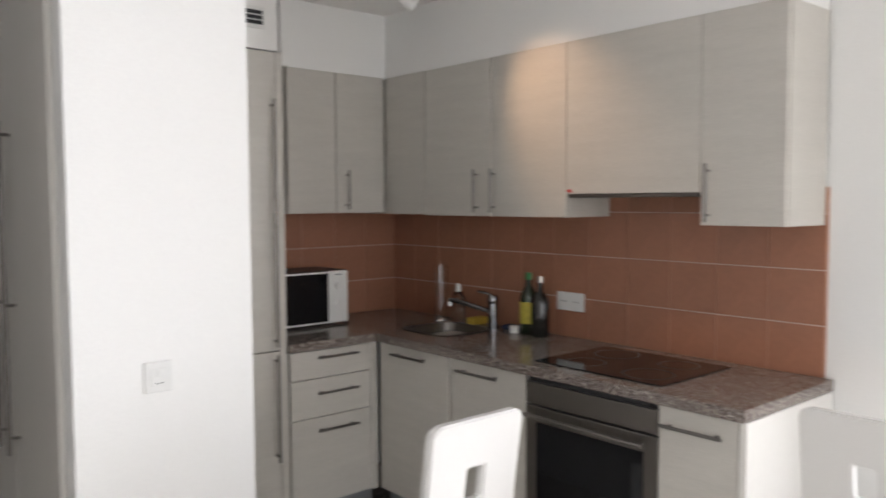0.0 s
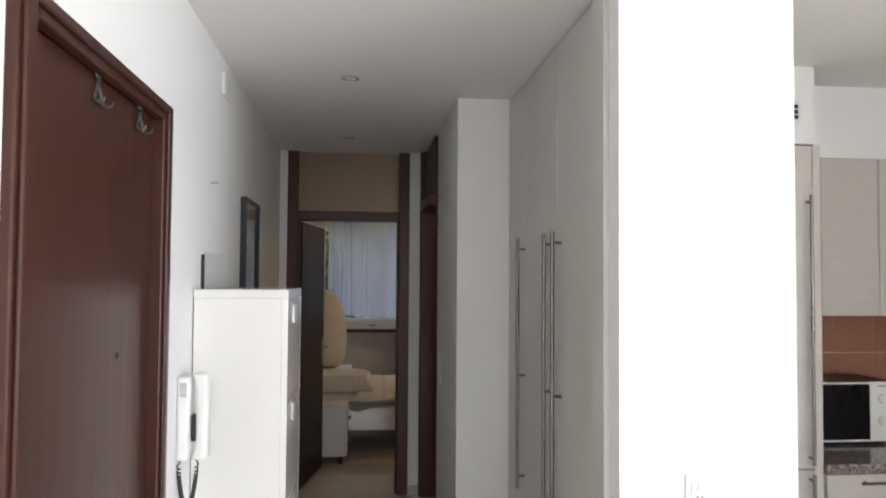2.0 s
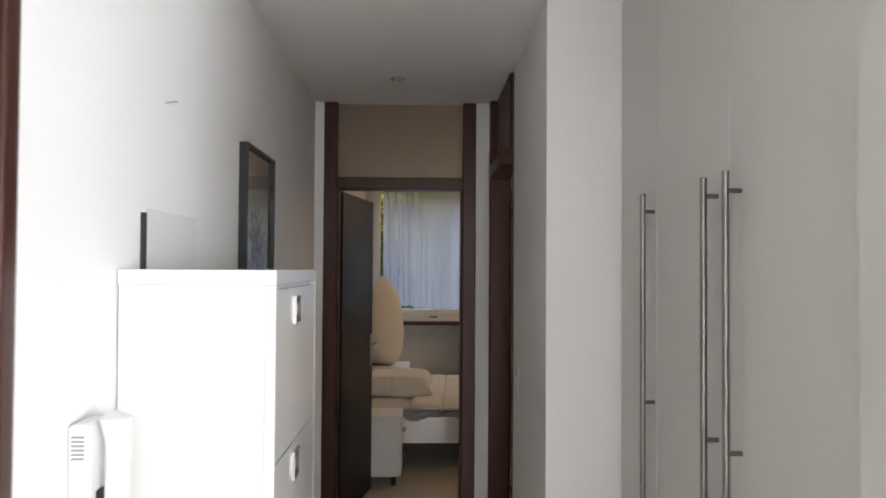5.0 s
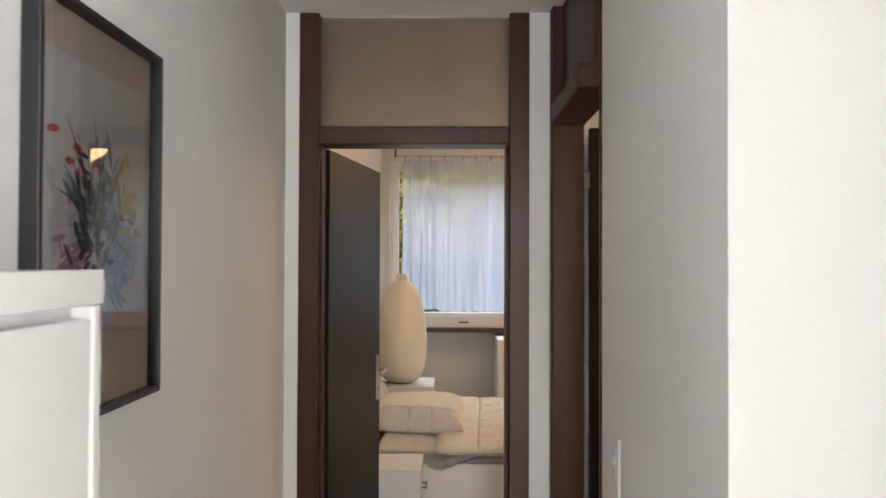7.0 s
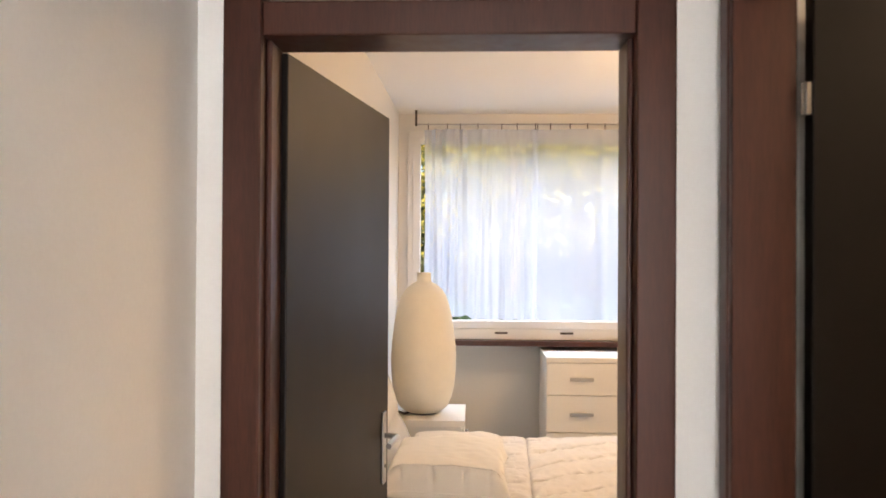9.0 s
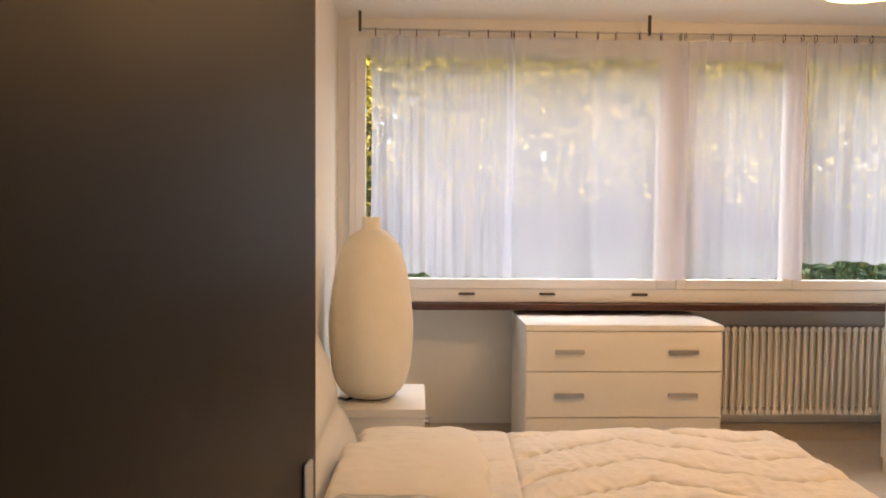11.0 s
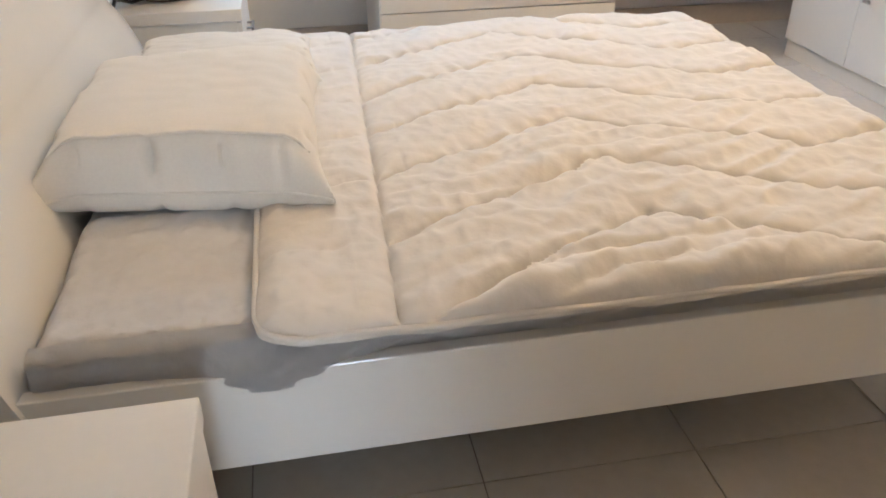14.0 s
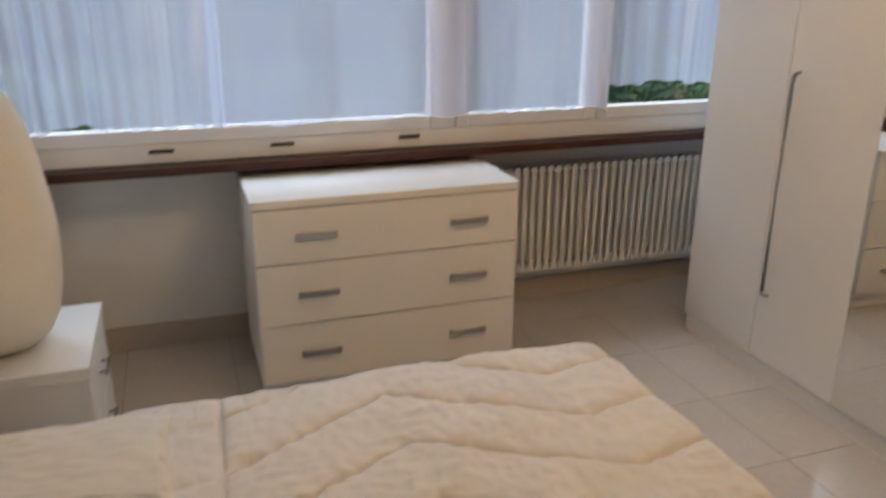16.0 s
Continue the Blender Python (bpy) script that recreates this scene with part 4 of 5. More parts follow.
def window():
    w = thing("window_bedroom", (1.15, 10.39, 0.945), "wide white framed bedroom window with three lights", "window")
    tagged(w, kind="structure")
    o = 1.15

    def bar(name, x0, x1, z0, z1, y0=-0.03, y1=0.05, parent=w):
        return part(name, boxes((x0 - o, x1 - o, y0, y1, z0 - 0.945, z1 - 0.945), bevel=0.004), WHITE_SATIN, parent)

    bar("frame", -0.704, 3.045, 0.946, 1.03)
    bar("frame", -0.704, 3.045, 2.49, 2.552)
    bar("frame", -0.704, -0.665, 1.03, 2.49)
    bar("frame", 3.0, 3.045, 1.03, 2.49)
    bar("mullion", 1.262, 1.328, 1.03, 2.49)
    for x0, x1 in ((-0.665, 1.262), (1.328, 2.06), (2.062, 3.0)):
        bar("sash", x0, x0 + 0.058, 1.031, 2.489, -0.042, 0.03)
        bar("sash", x1 - 0.062, x1, 1.031, 2.489, -0.042, 0.03)
        s = bar("sash", x0 + 0.058, x1 - 0.062, 1.031, 1.09, -0.042, 0.03)
        bar("sash", x0 + 0.058, x1 - 0.062, 2.45, 2.489, -0.042, 0.03)
        g = part("pane", quad((x0 + 0.05 - o, 0, 0.14), (x1 - 0.05 - o, 0, 0.14), (x1 - 0.05 - o, 0, 1.51), (x0 + 0.05 - o, 0, 1.51)), PANE, w)
        g.visible_shadow = False
    for x in (0.02, 0.52, 1.1):
        h = part("latch", boxes((x - o - 0.05, x - o + 0.05, -0.046, -0.03, 0.045, 0.06), bevel=0.005), LATCH, w, "small dark latch")
    setting("trim_sill", boxes((-0.704, 3.045, 10.28, 10.74, 0.905, 0.944), bevel=0.004), DARK_WOOD, "dark stained wooden window sill", "sill")


def curtain(x0, x1, z0, lift, folds, seed, label):
    rnd = random.Random(seed)
    c = thing("curtain", ((x0 + x1) / 2, 10.262, 2.57), label, "curtain", "bedroom curtains")
    bm = bmesh.new()
    n, m = 300, 20
    ph = [rnd.uniform(0, 6.28) for _ in range(6)]
    rows = []
    for i in range(n + 1):
        u = i / n
        x = x0 + (x1 - x0) * u
        gather = 0.35 + 0.65 * (0.5 + 0.5 * math.sin(u * 5.1 + ph[0])) ** 1.5
        a = 2 * math.pi * folds * (u + 0.03 * math.sin(7 * u + ph[1]))
        col = []
        for j in range(m + 1):
            v = j / m
            sway = 0.25 * math.sin(3 * v + ph[2]) * v
            y = gather * (0.075 * noise.noise((u * folds * 1.3 + sway, ph[3], 0.25 * v)) + 0.028 * noise.noise((u * folds * 3.1, ph[4], 0.4 * v + 3)) + 0.010 * math.sin(a + 0.5 * math.sin(3 * v)))
            z = -0.026 + (z0 + lift * math.exp(-((u - 0.33) / 0.09) ** 2) - 2.544) * v
            col.append(bm.verts.new((x - (x0 + x1) / 2 + 0.006 * math.sin(a * 0.5 + 5 * v), y, z + 0.006 * math.sin(a) * v)))
        rows.append(col)
    for p, q in zip(rows, rows[1:]):
        for j in range(m):
            bm.faces.new((p[j], q[j], q[j + 1], p[j + 1]))
    part("cloth", bm, CURTAIN, c, smooth=True)
    k = int((x1 - x0) / 0.13)
    for i in range(k + 1):
        x = x0 + 0.02 + (x1 - x0 - 0.04) * (i + rnd.uniform(-0.2, 0.2)) / max(k, 1) - (x0 + x1) / 2
        part("ring", tube([(x, 0.017 * math.cos(t), -0.004 + 0.024 * math.sin(t)) for t in [2 * math.pi * q / 12 for q in range(13)]], 0.003, 6), LATCH, c)


window()
curtain(-0.57, 0.29, 1.105, 0.03, 8, 1, "sheer white gathered curtain on a rod")
curtain(0.24, 1.33, 1.10, 0.0, 3, 2, "sheer white flat-hung curtain on a rod")
curtain(1.30, 2.06, 1.105, 0.0, 5, 3, "sheer white curtain over the middle light")
curtain(2.08, 3.0, 1.20, 0.02, 8, 4, "shorter sheer white gathered curtain")
rod = thing("curtain_rod", (1.1, 10.262, 2.583), "thin steel curtain rod on dark ceiling brackets", "curtain rod")
part("bar", cyl(bmesh.new(), (-1.74, 0, 0), (1.93, 0, 0), 0.006, 12), STEEL, rod, smooth=True)
for x in (-1.735, 0.0, 1.9):
    part("bracket", boxes((x - 0.008, x + 0.008, -0.012, 0.012, -0.012, BZ - 2.583), bevel=0.002), LATCH, rod, "dark bracket")


# ---- bedroom: bed ----
BX, BY = 0.36, 8.265


def bed():
    b = thing("double_bed", (BX, BY, 0), "white lacquered double bed with padded headboard", "bed")
    for n, a in (("side_rail", (-0.95, 1.03, -0.865, -0.835)), ("side_rail", (-0.95, 1.03, 0.835, 0.865)), ("foot_rail", (1.0, 1.03, -0.835, 0.835))):
        part(n, boxes((*a, 0.2, 0.405), bevel=0.003), WHITE_GLOSS, b)
    part("slat_base", boxes((-0.94, 0.995, -0.83, 0.83, 0.235, 0.3)), BLACK, b)
    for x in (-0.85, 0.7):
        for y in (-0.5, 0.5):
            part("leg", boxes((x - 0.035, x + 0.035, y - 0.035, y + 0.035, 0, 0.235)), BLACK, b)
    # headboard: one sloping padded panel with a soft seam
    bm = bmesh.new()
    n, m = 40, 20
    g = []
    for i in range(n + 1):
        y = -0.875 + 1.76 * i / n
        col = []
        for j in range(m + 1):
            v = j / m
            e = min(1, min(i, n - i) / 2) * min(1, min(j, m - j) / 2)
            seam = 0.012 * math.exp(-((v - 0.5) / 0.05) ** 2) - 0.012 * abs(math.sin(2 * math.pi * v))
            col.append(bm.verts.new((-0.885 - 0.235 * v + 0.012 * e ** 0.5 - seam, y, 0.3 + 0.665 * v)))
        g.append(col)
    for p, q in zip(g, g[1:]):
        for j in range(m):
            bm.faces.new((p[j], q[j], q[j + 1], p[j + 1]))
    edge = [g[i][0] for i in range(n + 1)] + [g[n][j] for j in range(1, m + 1)] + [g[i][m] for i in range(n - 1, -1, -1)] + [g[0][j] for j in range(m - 1, 0, -1)]
    back = [bm.verts.new((-1.137, v.co.y, v.co.z if v.co.z > 0.31 else 0.05)) for v in edge]
    for k in range(len(edge)):
        k2 = (k + 1) % len(edge)
        bm.faces.new((edge[k], back[k], back[k2], edge[k2]))
    bm.faces.new(back)
    part("headboard", bm, HEADBOARD, b, "sloping white leatherette headboard", smooth=True)


def chevron(x):
    x -= 0.08
    if x < 0:
        return 0.0
    if x < 0.52:
        return 0.525 * x
    if x < 1.05:
        return 0.273 - 0.55 * (x - 0.52)
    return -0.0185 + 0.25 * (x - 1.05)


def cloth_slab(name, x0, x1, y0, y1, n, m, top, low, parent, material, label, rounding=0.03):
    """A cushion-like sheet: top(x, y) gives the height, low the underside."""
    bm = bmesh.new()
    g = []
    for i in range(n + 1):
        col = []
        for j in range(m + 1):
            x, y = x0 + (x1 - x0) * i / n, y0 + (y1 - y0) * j / m
            wob = 0.012 * noise.noise((x * 4, y * 4, 3)) + 0.006 * noise.noise((x * 13, y * 13, 8))
            e = min(x - x0, x1 - x, y - y0, y1 - y)
            sx, sy = (1 if x > (x0 + x1) / 2 else -1), (1 if y > (y0 + y1) / 2 else -1)
            cx, cy = (x1 if sx > 0 else x0) - sx * rounding, (y1 if sy > 0 else y0) - sy * rounding
            qa, qb = (x - cx) * sx, (y - cy) * sy
            if qa > 0 and qb > 0:
                f = max(qa, qb) / math.hypot(qa, qb)
                x, y = cx + sx * qa * f, cy + sy * qb * f
            k = max(0, 1 - e / 0.05)
            col.append(bm.verts.new((x + wob * k, y + wob * k, top(x, y) - (top(x, y) - low - 0.012) * (1 - math.sqrt(max(0, 1 - k ** 2))))))
        g.append(col)
    for p, q in zip(g, g[1:]):
        for j in range(m):
            bm.faces.new((p[j], q[j], q[j + 1], p[j + 1]))
    edge = [g[i][0] for i in range(n + 1)] + [g[n][j] for j in range(1, m + 1)] + [g[i][m] for i in range(n - 1, -1, -1)] + [g[0][j] for j in range(m - 1, 0, -1)]
    under = [bm.verts.new((v.co.x * 0.999, v.co.y, low)) for v in edge]
    for k in range(len(edge)):
        k2 = (k + 1) % len(edge)
        bm.faces.new((edge[k2], edge[k], under[k], under[k2]))
    bm.faces.new(under)
    return part(name, bm, material, parent, label, smooth=True)


def mattress():
    t = thing("mattress", (0, 0, 0.3), "mattress in a rumpled grey fitted sheet", "mattress")
    t.location = (0, 0, 0)

    def top(x, y):
        bend = noise.noise((x * 2, y * 2, 8))
        r = 0.455 + 0.013 * noise.noise((x * 4, y * 4, 0)) + 0.016 * abs(noise.noise((x * 4 + y * 3 + bend, y * 9 - x * 2 + bend, 5))) + 0.013 * abs(noise.noise((x * 17 - y * 8 + bend, y * 13, 3))) + 0.008 * abs(noise.noise((x * 34 + y * 12, y * 32 - x * 9, 7)))
        return r

    cloth_slab("fitted_sheet", -0.555, 1.36, 7.432, 9.098, 230, 190, top, 0.302, t, SHEET, "")
    # the sheet's side, tucked behind the rail but for one stretch pulled out over it
    bm = bmesh.new()
    n, m = 320, 16
    g = []
    for i in range(n + 1):
        x = -0.53 + 1.875 * i / n
        over = max(0, min(1, (x + 0.42) / 0.26)) * max(0, min(1, (0.1 - x) / 0.24))
        over = over * over * (3 - 2 * over)
        slack = math.exp(-((x - 0.2) / 0.28) ** 2)
        drop = 0.055 + 0.008 * noise.noise((x * 5, 0, 1)) + 0.034 * over + 0.012 * noise.noise((x * 13, 4, 2)) * slack - 0.014 * math.exp(-((x - 0.1) / 0.06) ** 2) - 0.01 * slack
        col = []
        for j in range(m + 1):
            v = j / m
            turn = min(1, v / 0.3) * math.pi / 2
            w = max(0, (v - 0.3) / 0.7)
            fold = abs(noise.noise((x * 9 + v * 2.4, v * 0.8, 6))) - 0.2
            fine = noise.noise((x * 26 - v * 3, v * 1.6, 2))
            out = 0.038 * math.sin(turn) + 0.026 * over * math.sin(min(1, 1.5 * w) * math.pi / 2) + (0.008 + 0.016 * over + 0.02 * slack) * fold * math.sin(math.pi * min(1, w + 0.12)) + 0.004 * fine * w
            col.append(bm.verts.new((x + 0.008 * fine * w, 7.462 - out, 0.466 + 0.003 * fine - 0.012 * (1 - math.cos(turn)) - drop * w)))
        g.append(col)
    for p, q in zip(g, g[1:]):
        for j in range(m):
            bm.faces.new((p[j], p[j + 1], q[j + 1], q[j]))
    bmesh.ops.solidify(bm, geom=bm.faces[:], thickness=0.002)
    part("loose_sheet", bm, SHEET, t, "rumpled loose sheet edge", smooth=True)


def duvet():
    t = thing("duvet", (0, 0, 0), "cream quilted duvet with chevron seams", "duvet")

    def top(x, y):
        base = 0.475 + 0.012 * math.exp(-((x - 0.7) / 0.6) ** 2)
        line = 0.063 + 0.04 * (y - 7.38)
        d = abs(x - line)
        if x > line:
            u = (y - 7.365 - chevron(x)) / 0.262
            d = min(d, abs(u - round(u)) * 0.262 * 0.87)
        else:
            u = (y - 7.365) / 0.262
            d = min(d, 0.012 + abs(u - round(u)) * 0.262)
        deep = 0.85 + 0.5 * noise.noise((x * 5, y * 5, 6.0))
        puff = (0.018 * (1 - math.exp(-d / 0.006)) + 0.014 * (1 - math.exp(-d / 0.04))) * deep
        # short gathers that cross the seams
        along = y if abs(x - line) < 0.07 else x + 0.3 * y
        gather = 0.011 * math.exp(-d / 0.045) * noise.noise((along * 24, d * 6, 2.5)) * (1 - math.exp(-d / 0.004))
        nearside = max(0, min(1, (8.4 - y) / 0.9))
        bend = 0.5 * noise.noise((x * 2, y * 2, 12.0))
        crease = 0.25 - abs(noise.noise((x * 6 + y * 3 + bend, y * 13 - x * 5 + bend * 3, 4.0)))
        wr = 0.006 * noise.noise((x * 2.4 - y, y * 4.0 + x, 1.0)) + 0.010 * crease + 0.0055 * (0.25 - abs(noise.noise((x * 16 - y * 8, y * 10 + x * 6 + bend * 2, 9.0)))) + 0.0015 * noise.noise((x * 34 + y * 9, y * 30, 2.0))
        ridge = 0.031 * nearside * abs(noise.noise((x * 1.6 + y, y * 10 - x * 2.4 + bend * 2, 7.0))) * min(1, max(0, (x + 0.05) / 0.3))
        return base + puff + gather + wr * (1.05 + 0.8 * nearside) + ridge

    cloth_slab("cover", -0.172, 1.392, 7.382, 9.12, 330, 350, top, 0.4615, t, FABRIC, "", 0.085)
    pts = [(-0.171, 9.0 - 1.533 * k / 50, 0.478) for k in range(51)]
    pts += [(-0.086 - 0.085 * math.cos(q), 7.467 - 0.085 * math.sin(q), 0.477) for q in [math.pi / 2 * k / 10 for k in range(1, 10)]]
    pts += [(-0.086 + 1.385 * k / 50, 7.381 + 0.003 * math.sin(k * 0.6), 0.476) for k in range(51)]
    part("piping", tube(pts, 0.006, 8), FABRIC, t, "", smooth=True)


def pillow(at, sx, sy, h, turn, seed, label):
    p = thing("pillow", at, label, "pillow", "bed pillows", turn)
    bm = bmesh.new()
    n = 72
    tucks = ((-0.74, 0.5), (-0.2, 1.0), (0.33, 0.75), (0.72, 0.35))

    def crease(c):
        return sum(d * math.exp(-((c - k) / 0.035) ** 2) for k, d in tucks)

    def shape(u, v, side):
        q = max(abs(u), abs(v))
        along = u if abs(v) > abs(u) else v
        corner = max(0, min(abs(u), abs(v)) - 0.72) / 0.28
        ear = (0.17 if u < 0 else 0.05) if v < 0 else 0.03
        pin = 1 - 0.05 * (1 - along ** 4) * q ** 8 + ear * corner ** 2 * q ** 6
        rim = max(0, (q - 0.84) / 0.16)
        th = math.sqrt(max(0, 1 - rim ** 2.3)) * (1 - 0.62 * corner ** 1.6)
        dome = 0.8 + 0.2 * (1 - u ** 4) * (1 - v ** 4)
        fold = crease(along) * math.exp(-((q - 0.93) / 0.05) ** 2) * 0.05
        w = 0.012 * noise.noise((u * 2 + seed, v * 2, 1.0)) + 0.004 * noise.noise((u * 5, v * 9 + seed, 2.0)) + 0.012 * abs(noise.noise((u * 9, v * 9, seed))) * rim
        lip = 0.01 * math.exp(-((q - 0.865) / 0.014) ** 2) * (1 if v < 0 and abs(v) >= abs(u) else 0)
        seam = 0.25 * h
        if side > 0:
            z = seam + (h * dome - seam) * th + (w + lip) * th - fold * 0.3
        else:
            z = max(0.002, seam * (1 - th) + 0.002)
        r = 1 - fold * 1.3
        x, y = u * sx / 2 * pin * r, v * sy / 2 * pin * r
        return Vector((x, y - 0.16 * x * (1 - v) / 2, z))

    for side in (1, -1):
        g = []
        for i in range(n + 1):
            col = []
            for j in range(n + 1):
                u, v = [math.copysign(1 - (1 - abs(c)) ** 1.5, c) for c in (2 * i / n - 1, 2 * j / n - 1)]
                col.append(bm.verts.new(shape(u, v, side)))
            g.append(col)
        for a, b in zip(g, g[1:]):
            for j in range(n):
                q = (a[j], b[j], b[j + 1], a[j + 1])
                bm.faces.new(q if side > 0 else q[::-1])
    bmesh.ops.remove_doubles(bm, verts=bm.verts, dist=0.0008)
    part("case", bm, PILLOW, p, smooth=True)
    for a, b in (((-0.9, -0.868), (0.9, -0.868)), ((-0.985, -0.9995), (0.985, -0.9995))):
        pts = [shape(a[0] + (b[0] - a[0]) * k / 60, a[1] + (b[1] - a[1]) * k / 60, 1) + Vector((0, 0, 0.001)) for k in range(61)]
        part("piping", tube(pts, 0.0035, 6), PILLOW, p, smooth=True)
    return p


bed()
mattress()
duvet()
pillow((-0.305, 8.19, 0.47), 0.58, 0.70, 0.185, -1, 1.0, "plump cream pillow on the grey sheet")
pillow((-0.27, 8.80, 0.47), 0.54, 0.42, 0.09, 2, 4.0, "flat cream pillow at the far bedside")


# ---- bedroom: furniture ----
def nightstand(y0, y1, z1, label):
    yc = (y0 + y1) / 2
    d = (y1 - y0) / 2
    c = thing("nightstand", (-0.49, yc, 0), label, "nightstand", "nightstands")
    part("body", boxes((-0.24, 0.225, -d + 0.008, d - 0.008, 0.07, z1 - 0.046)), WHITE_SATIN, c)
    part("top", boxes((-0.245, 0.248, -d, d, z1 - 0.045, z1), bevel=0.003), WHITE_SATIN, c)
    dz = (z1 - 0.05 - 0.075) / 2
    for k in range(2):
        f = part("drawer_front", boxes((0.226, 0.245, -d + 0.01, d - 0.01, 0.075 + k * dz + 0.002, 0.075 + (k + 1) * dz - 0.002), bevel=0.002), WHITE_SATIN, c)
        bar_handle(f, (0.245, -0.06, 0.075 + (k + 0.6) * dz), (0.245, 0.06, 0.075 + (k + 0.6) * dz), (0.024, 0, 0), 0.006)
    for x in (-0.2, 0.19):
        for y in (-d + 0.05, d - 0.05):
            part("foot", cyl(bmesh.new(), (x, y, 0), (x, y, 0.07), 0.018, 12), BLACK, c)


def cocoon_lamp():
    c = thing("table_lamp", (-0.525, 9.61, 0.535), "tall cream cocoon table lamp, unlit", "lamp")
    prof = [(0.09, 0.006), (0.12, 0.012), (0.16, 0.045), (0.188, 0.1), (0.207, 0.18), (0.217, 0.28), (0.219, 0.37), (0.214, 0.46), (0.203, 0.56), (0.188, 0.65), (0.172, 0.72), (0.15, 0.785), (0.12, 0.83), (0.082, 0.862), (0.055, 0.875), (0.048, 0.885), (0.046, 0.94)]
    fine = []
    for (r0, z0), (r1, z1) in zip(prof, prof[1:]):
        fine += [(r0 + (r1 - r0) * k / 3, z0 + (z1 - z0) * k / 3) for k in range(3)]
    bm = lathe(fine + [prof[-1]], 56)
    for v in bm.verts:
        v.co.xy *= 1 + 0.006 * noise.noise((v.co.x * 9, v.co.y * 9, v.co.z * 6))
    part("shade", bm, LAMP, c, smooth=True)
    part("base", cyl(bmesh.new(), (0, 0, 0), (0, 0, 0.008), 0.095, 32), BLACK, c)
    part("cable", tube([(-0.08, -0.05, 0.01), (-0.12, -0.12, 0.012), (-0.14, -0.2, 0.04), (-0.15, -0.25, 0.05), (-0.16, -0.29, 0.01), (-0.165, -0.3, -0.08), (-0.17, -0.29, -0.19), (-0.17, -0.285, -0.3)], 0.007, 8), BLACK, c, "black cable", smooth=True)


def chest():
    c = thing("chest_of_drawers", (0.8825, 10.1, 0), "white chest with three drawers under the window", "chest")
    h = 0.5575
    part("body", boxes((-h, h, -0.207, 0.4, 0.06, 0.842)), WHITE_SATIN, c)
    part("top", boxes((-h - 0.003, h + 0.003, -0.233, 0.4, 0.843, 0.876), bevel=0.002), WHITE_SATIN, c)
    for z0, z1 in ((0.09, 0.347), (0.352, 0.609), (0.614, 0.838)):
        f = part("drawer_front", boxes((-h + 0.003, h - 0.003, -0.229, -0.208, z0, z1), bevel=0.002), WHITE_SATIN, c)
        for x in (-0.314, 0.331):
            part("handle", boxes((x - 0.083, x + 0.083, -0.252, -0.246, (z0 + z1) / 2 - 0.012, (z0 + z1) / 2 + 0.012), (x - 0.08, x - 0.07, -0.25, -0.229, (z0 + z1) / 2 - 0.008, (z0 + z1) / 2 + 0.008), (x + 0.07, x + 0.08, -0.25, -0.229, (z0 + z1) / 2 - 0.008, (z0 + z1) / 2 + 0.008), bevel=0.002), STEEL, f, "flat steel handle")
    part("plinth", boxes((-h + 0.01, h - 0.01, -0.19, 0.24, 0, 0.06)), WHITE_SATIN, c)


def radiator():
    c = thing("radiator", (2.1, 10.52, 0.2), "cream enamelled column radiator in the window niche", "radiator")
    bm = bmesh.new()
    for y in (-0.035, 0.035):
        cyl(bm, (0, y, 0.03), (0, y, 0.55), 0.0125, 12)
    for z in (0.02, 0.56):
        cyl(bm, (0, -0.045, z), (0, 0.045, z), 0.02, 12)
    me = mesh_of("column", bm, RADIATOR, True)
    for k in range(27):
        ob = new("column", me)
        ob.location = (-0.485 + 0.0468 * k, 0, 0)
        ob.parent = c
    for z in (0.02, 0.56):
        part("header", cyl(bmesh.new(), (-0.5, 0, z), (0.75, 0, z), 0.017, 14), RADIATOR, c, smooth=True)
    part("valve", cyl(cyl(bmesh.new(), (0.75, 0, 0.56), (0.775, 0, 0.56), 0.012, 12), (0.775, 0, 0.56), (0.775, -0.06, 0.56), 0.02, 14), WHITE_PLASTIC, c, "white radiator valve", smooth=True)
    for x in (-0.3, 0.52):
        part("wall_bracket", boxes((x - 0.01, x + 0.01, 0.03, 0.099, 0.4, 0.43)), RADIATOR, c)


def wardrobe():
    c = thing("wardrobe", (2.44, 8.5, 0), "white gloss wardrobe with mirror door", "wardrobe")
    part("body", boxes((0.024, 0.6, -1.49, 1.49, 0.08, 2.42)), WHITE_GLOSS, c)
    part("plinth", boxes((0.012, 0.6, -1.48, 1.48, 0, 0.08)), WHITE_SATIN, c)
    edges = [1.49, 1.0, 0.52, 0.02, -0.48, -0.98, -1.49]
    for k, (a, b) in enumerate(zip(edges, edges[1:])):
        d = part("door", boxes((0, 0.022, b + 0.002, a - 0.002, 0.085, 2.418), bevel=0.002), WHITE_GLOSS, c)
        if k == 2:
            part("mirror", boxes((-0.004, 0.0, b + 0.004, a - 0.004, 0.09, 2.41)), MIRROR, d, "full-height mirror")
        if k in (1, 3, 5):
            y = a - 0.06
            bm = tube([(0, y, 1.34), (-0.03, y, 1.33), (-0.034, y, 1.3), (-0.034, y, 0.42), (-0.03, y, 0.4), (0, y, 0.39)], 0.008, 8)
            part("handle", bm, STEEL, d, "long steel bow handle", smooth=True)


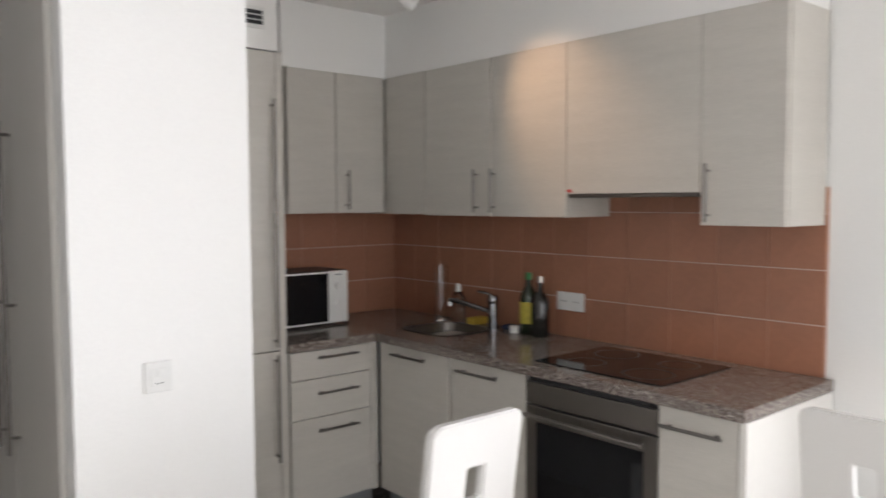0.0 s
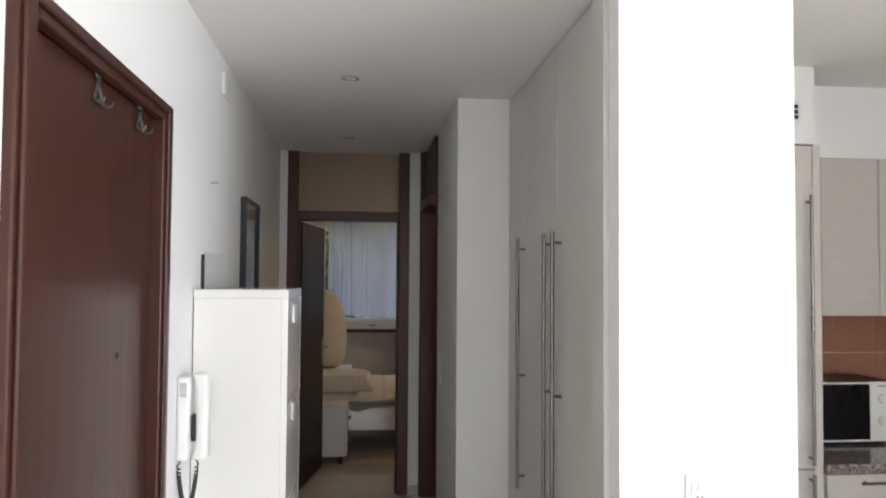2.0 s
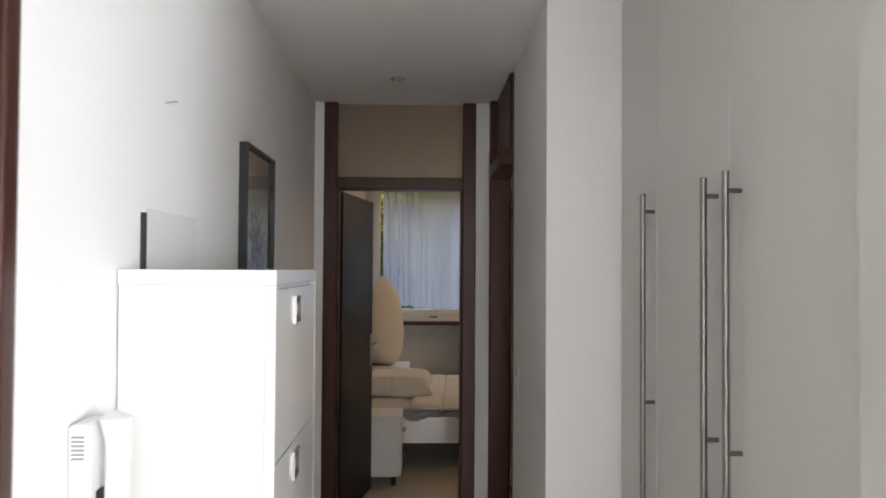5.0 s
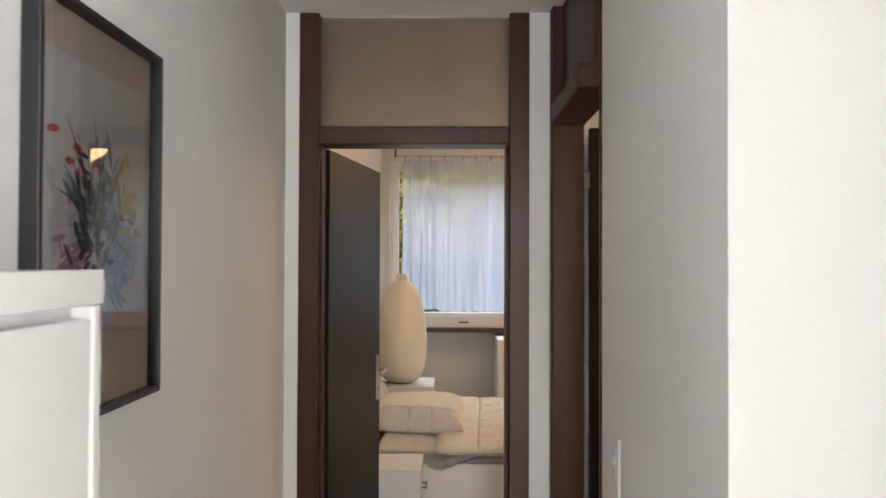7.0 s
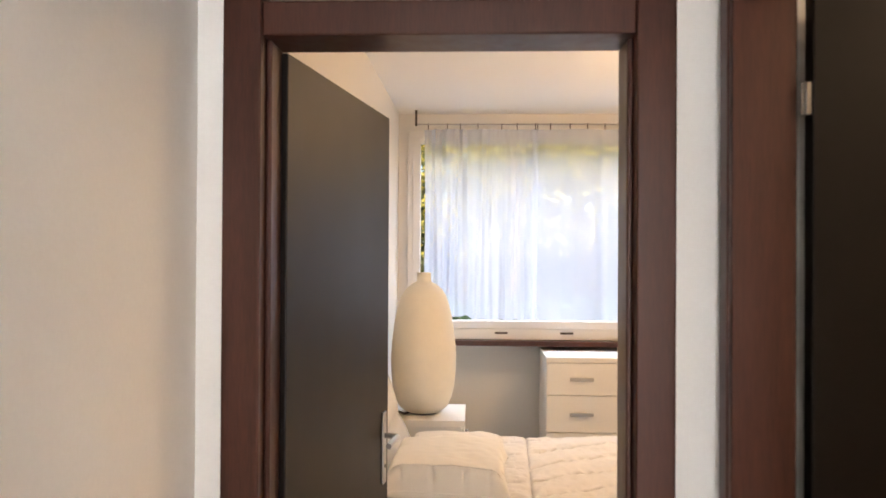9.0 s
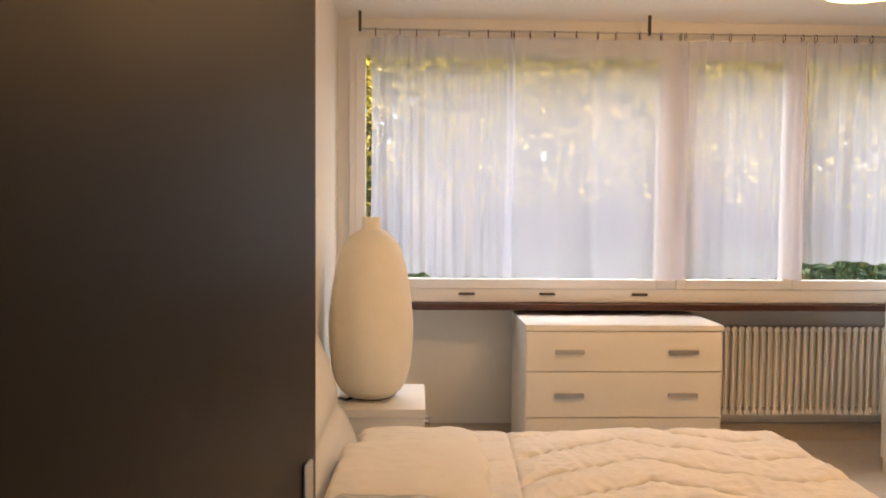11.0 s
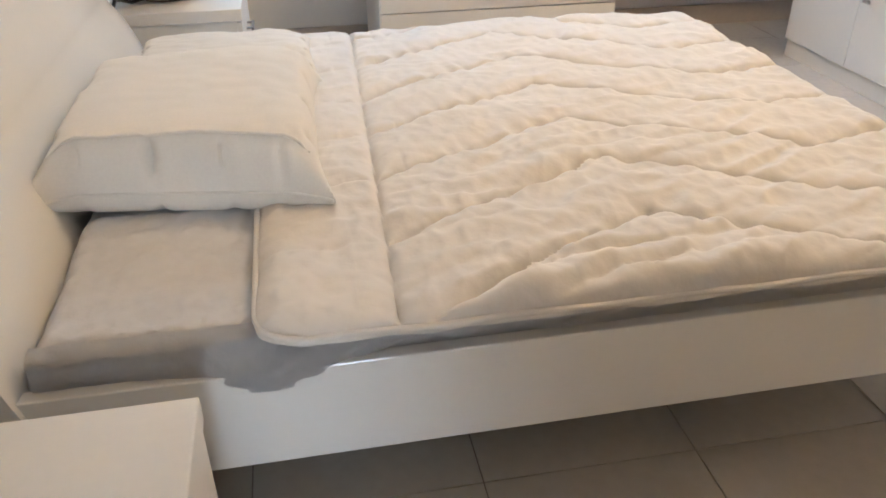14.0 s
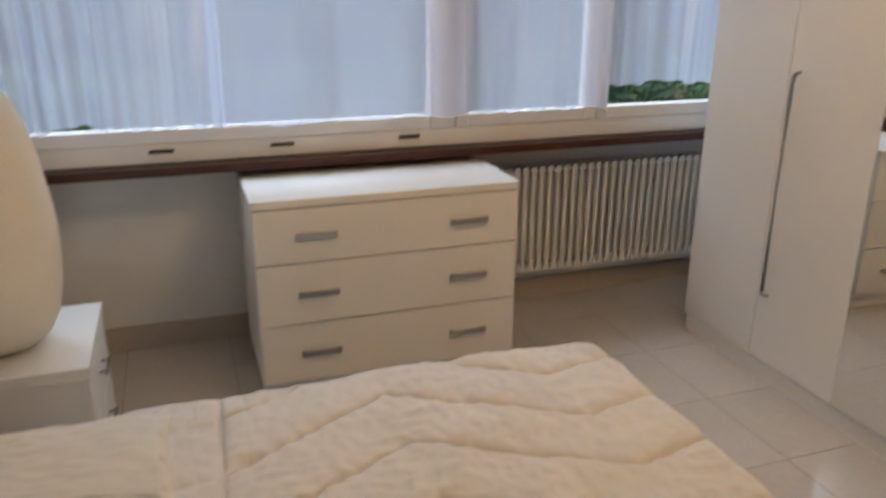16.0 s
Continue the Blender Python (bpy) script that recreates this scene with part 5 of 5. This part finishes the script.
def ceiling_lamp():
    c = thing("ceiling_lamp", (1.33, 8.35, BZ), "lit warm glass bowl ceiling lamp", "ceiling lamp")
    part("mount", cyl(cyl(bmesh.new(), (0, 0, -0.03), (0, 0, 0), 0.06, 24), (0, 0, -0.25), (0, 0, -0.03), 0.012, 16), WHITE_PLASTIC, c)
    s = part("shade", lathe([(0.23, -0.25), (0.235, -0.28), (0.21, -0.34), (0.15, -0.385), (0.06, -0.405), (0.005, -0.408)], 48), LAMP_GLOW, c, "glowing glass bowl", smooth=True)
    s.visible_shadow = False


nightstand(9.345, 9.9, 0.535, "white nightstand under the cocoon lamp")
nightstand(6.90, 7.25, 0.50, "white nightstand beside the bedroom door")
cocoon_lamp()
chest()
radiator()
wardrobe()
ceiling_lamp()


# ---- outside the bedroom window ----
def leaves(name, label, category, count, place, size, material, seed):
    rnd = random.Random(seed)
    vs, fs = [], []
    for _ in range(count):
        o = Vector(place(rnd))
        n = Vector((rnd.gauss(0, 1), rnd.gauss(-0.6, 1), rnd.gauss(0.5, 1))).normalized()
        a = n.orthogonal().normalized()
        b = n.cross(a)
        t = rnd.uniform(0, 6.28)
        a, b = a * math.cos(t) + b * math.sin(t), b * math.cos(t) - a * math.sin(t)
        s = size * rnd.uniform(0.6, 1.4)
        k = len(vs)
        vs += [o - a * s, o + b * s * 0.45 + n * s * 0.15, o + a * s, o - b * s * 0.45 + n * s * 0.15]
        fs.append((k, k + 1, k + 2, k + 3))
    me = bpy.data.meshes.new(name)
    me.from_pydata([tuple(v) for v in vs], [], fs)
    me.materials.append(material)
    ob = new(name, me)
    return tagged(ob, label, category, kind="stuff")


setting("ground", boxes((-60, 60, 10.76, 160, -0.25, -0.15)), LAWN, "lawn outside the bedroom window", "ground")
leaves("hedge", "dark green leafy hedge outside the window", "hedge", 9000, lambda r: (r.uniform(-3, 6), 12.3 + r.gauss(0, 0.25), -0.15 + 1.25 * r.random() ** 0.7 + 0.06 * math.sin(r.random() * 9)), 0.06, LEAF_DARK, 1)
leaves("tree_foliage", "yellow-green foliage behind the hedge, sunlight put into its colour", "foliage", 120000, lambda r: (r.uniform(-8, 11), 16.5 + r.gauss(0, 0.9), 1.5 + 5.5 * r.random() ** 0.62), 0.042, LEAF_SUN, 2)
leaves("woods", "dense green woods behind the garden trees", "foliage", 120000, lambda r: (r.uniform(-16, 19), 20.5 + r.gauss(0, 0.8), -0.1 + 10.5 * r.random()), 0.16, LEAF_MID, 3)
for i, (x, h) in enumerate(((-3.1, 5.5), (0.4, 6.0), (3.6, 5.2), (6.9, 5.8))):
    solid("tree_trunk", tube([(0, 0, -0.15), (0.05, 0.02, h * 0.4), (-0.04, 0.05, h)], 0.11, 10), BARK, "brown tree trunk among the foliage", "trunk", "garden trees", at=(x, 16.4, 0), smooth=True)


# ---- floor tiles ----
def floor_tiles():
    me = mesh_of("tile", boxes((-0.2335, 0.2335, -0.2335, 0.2335, -0.004, 0.0)), TILE_FLOOR)
    fl = bpy.data.objects["floor"]
    for i in range(9):
        for j in range(30):
            x, y = 0.231 - 0.705 + 0.47 * i, 7.457 - 0.235 - 0.47 * 22 + 0.47 * j
            if x > 3.0 or y > 10.8:
                continue
            ob = new("tile", me)
            ob.location = (x, y, 0)
            ob.parent = fl


floor_tiles()
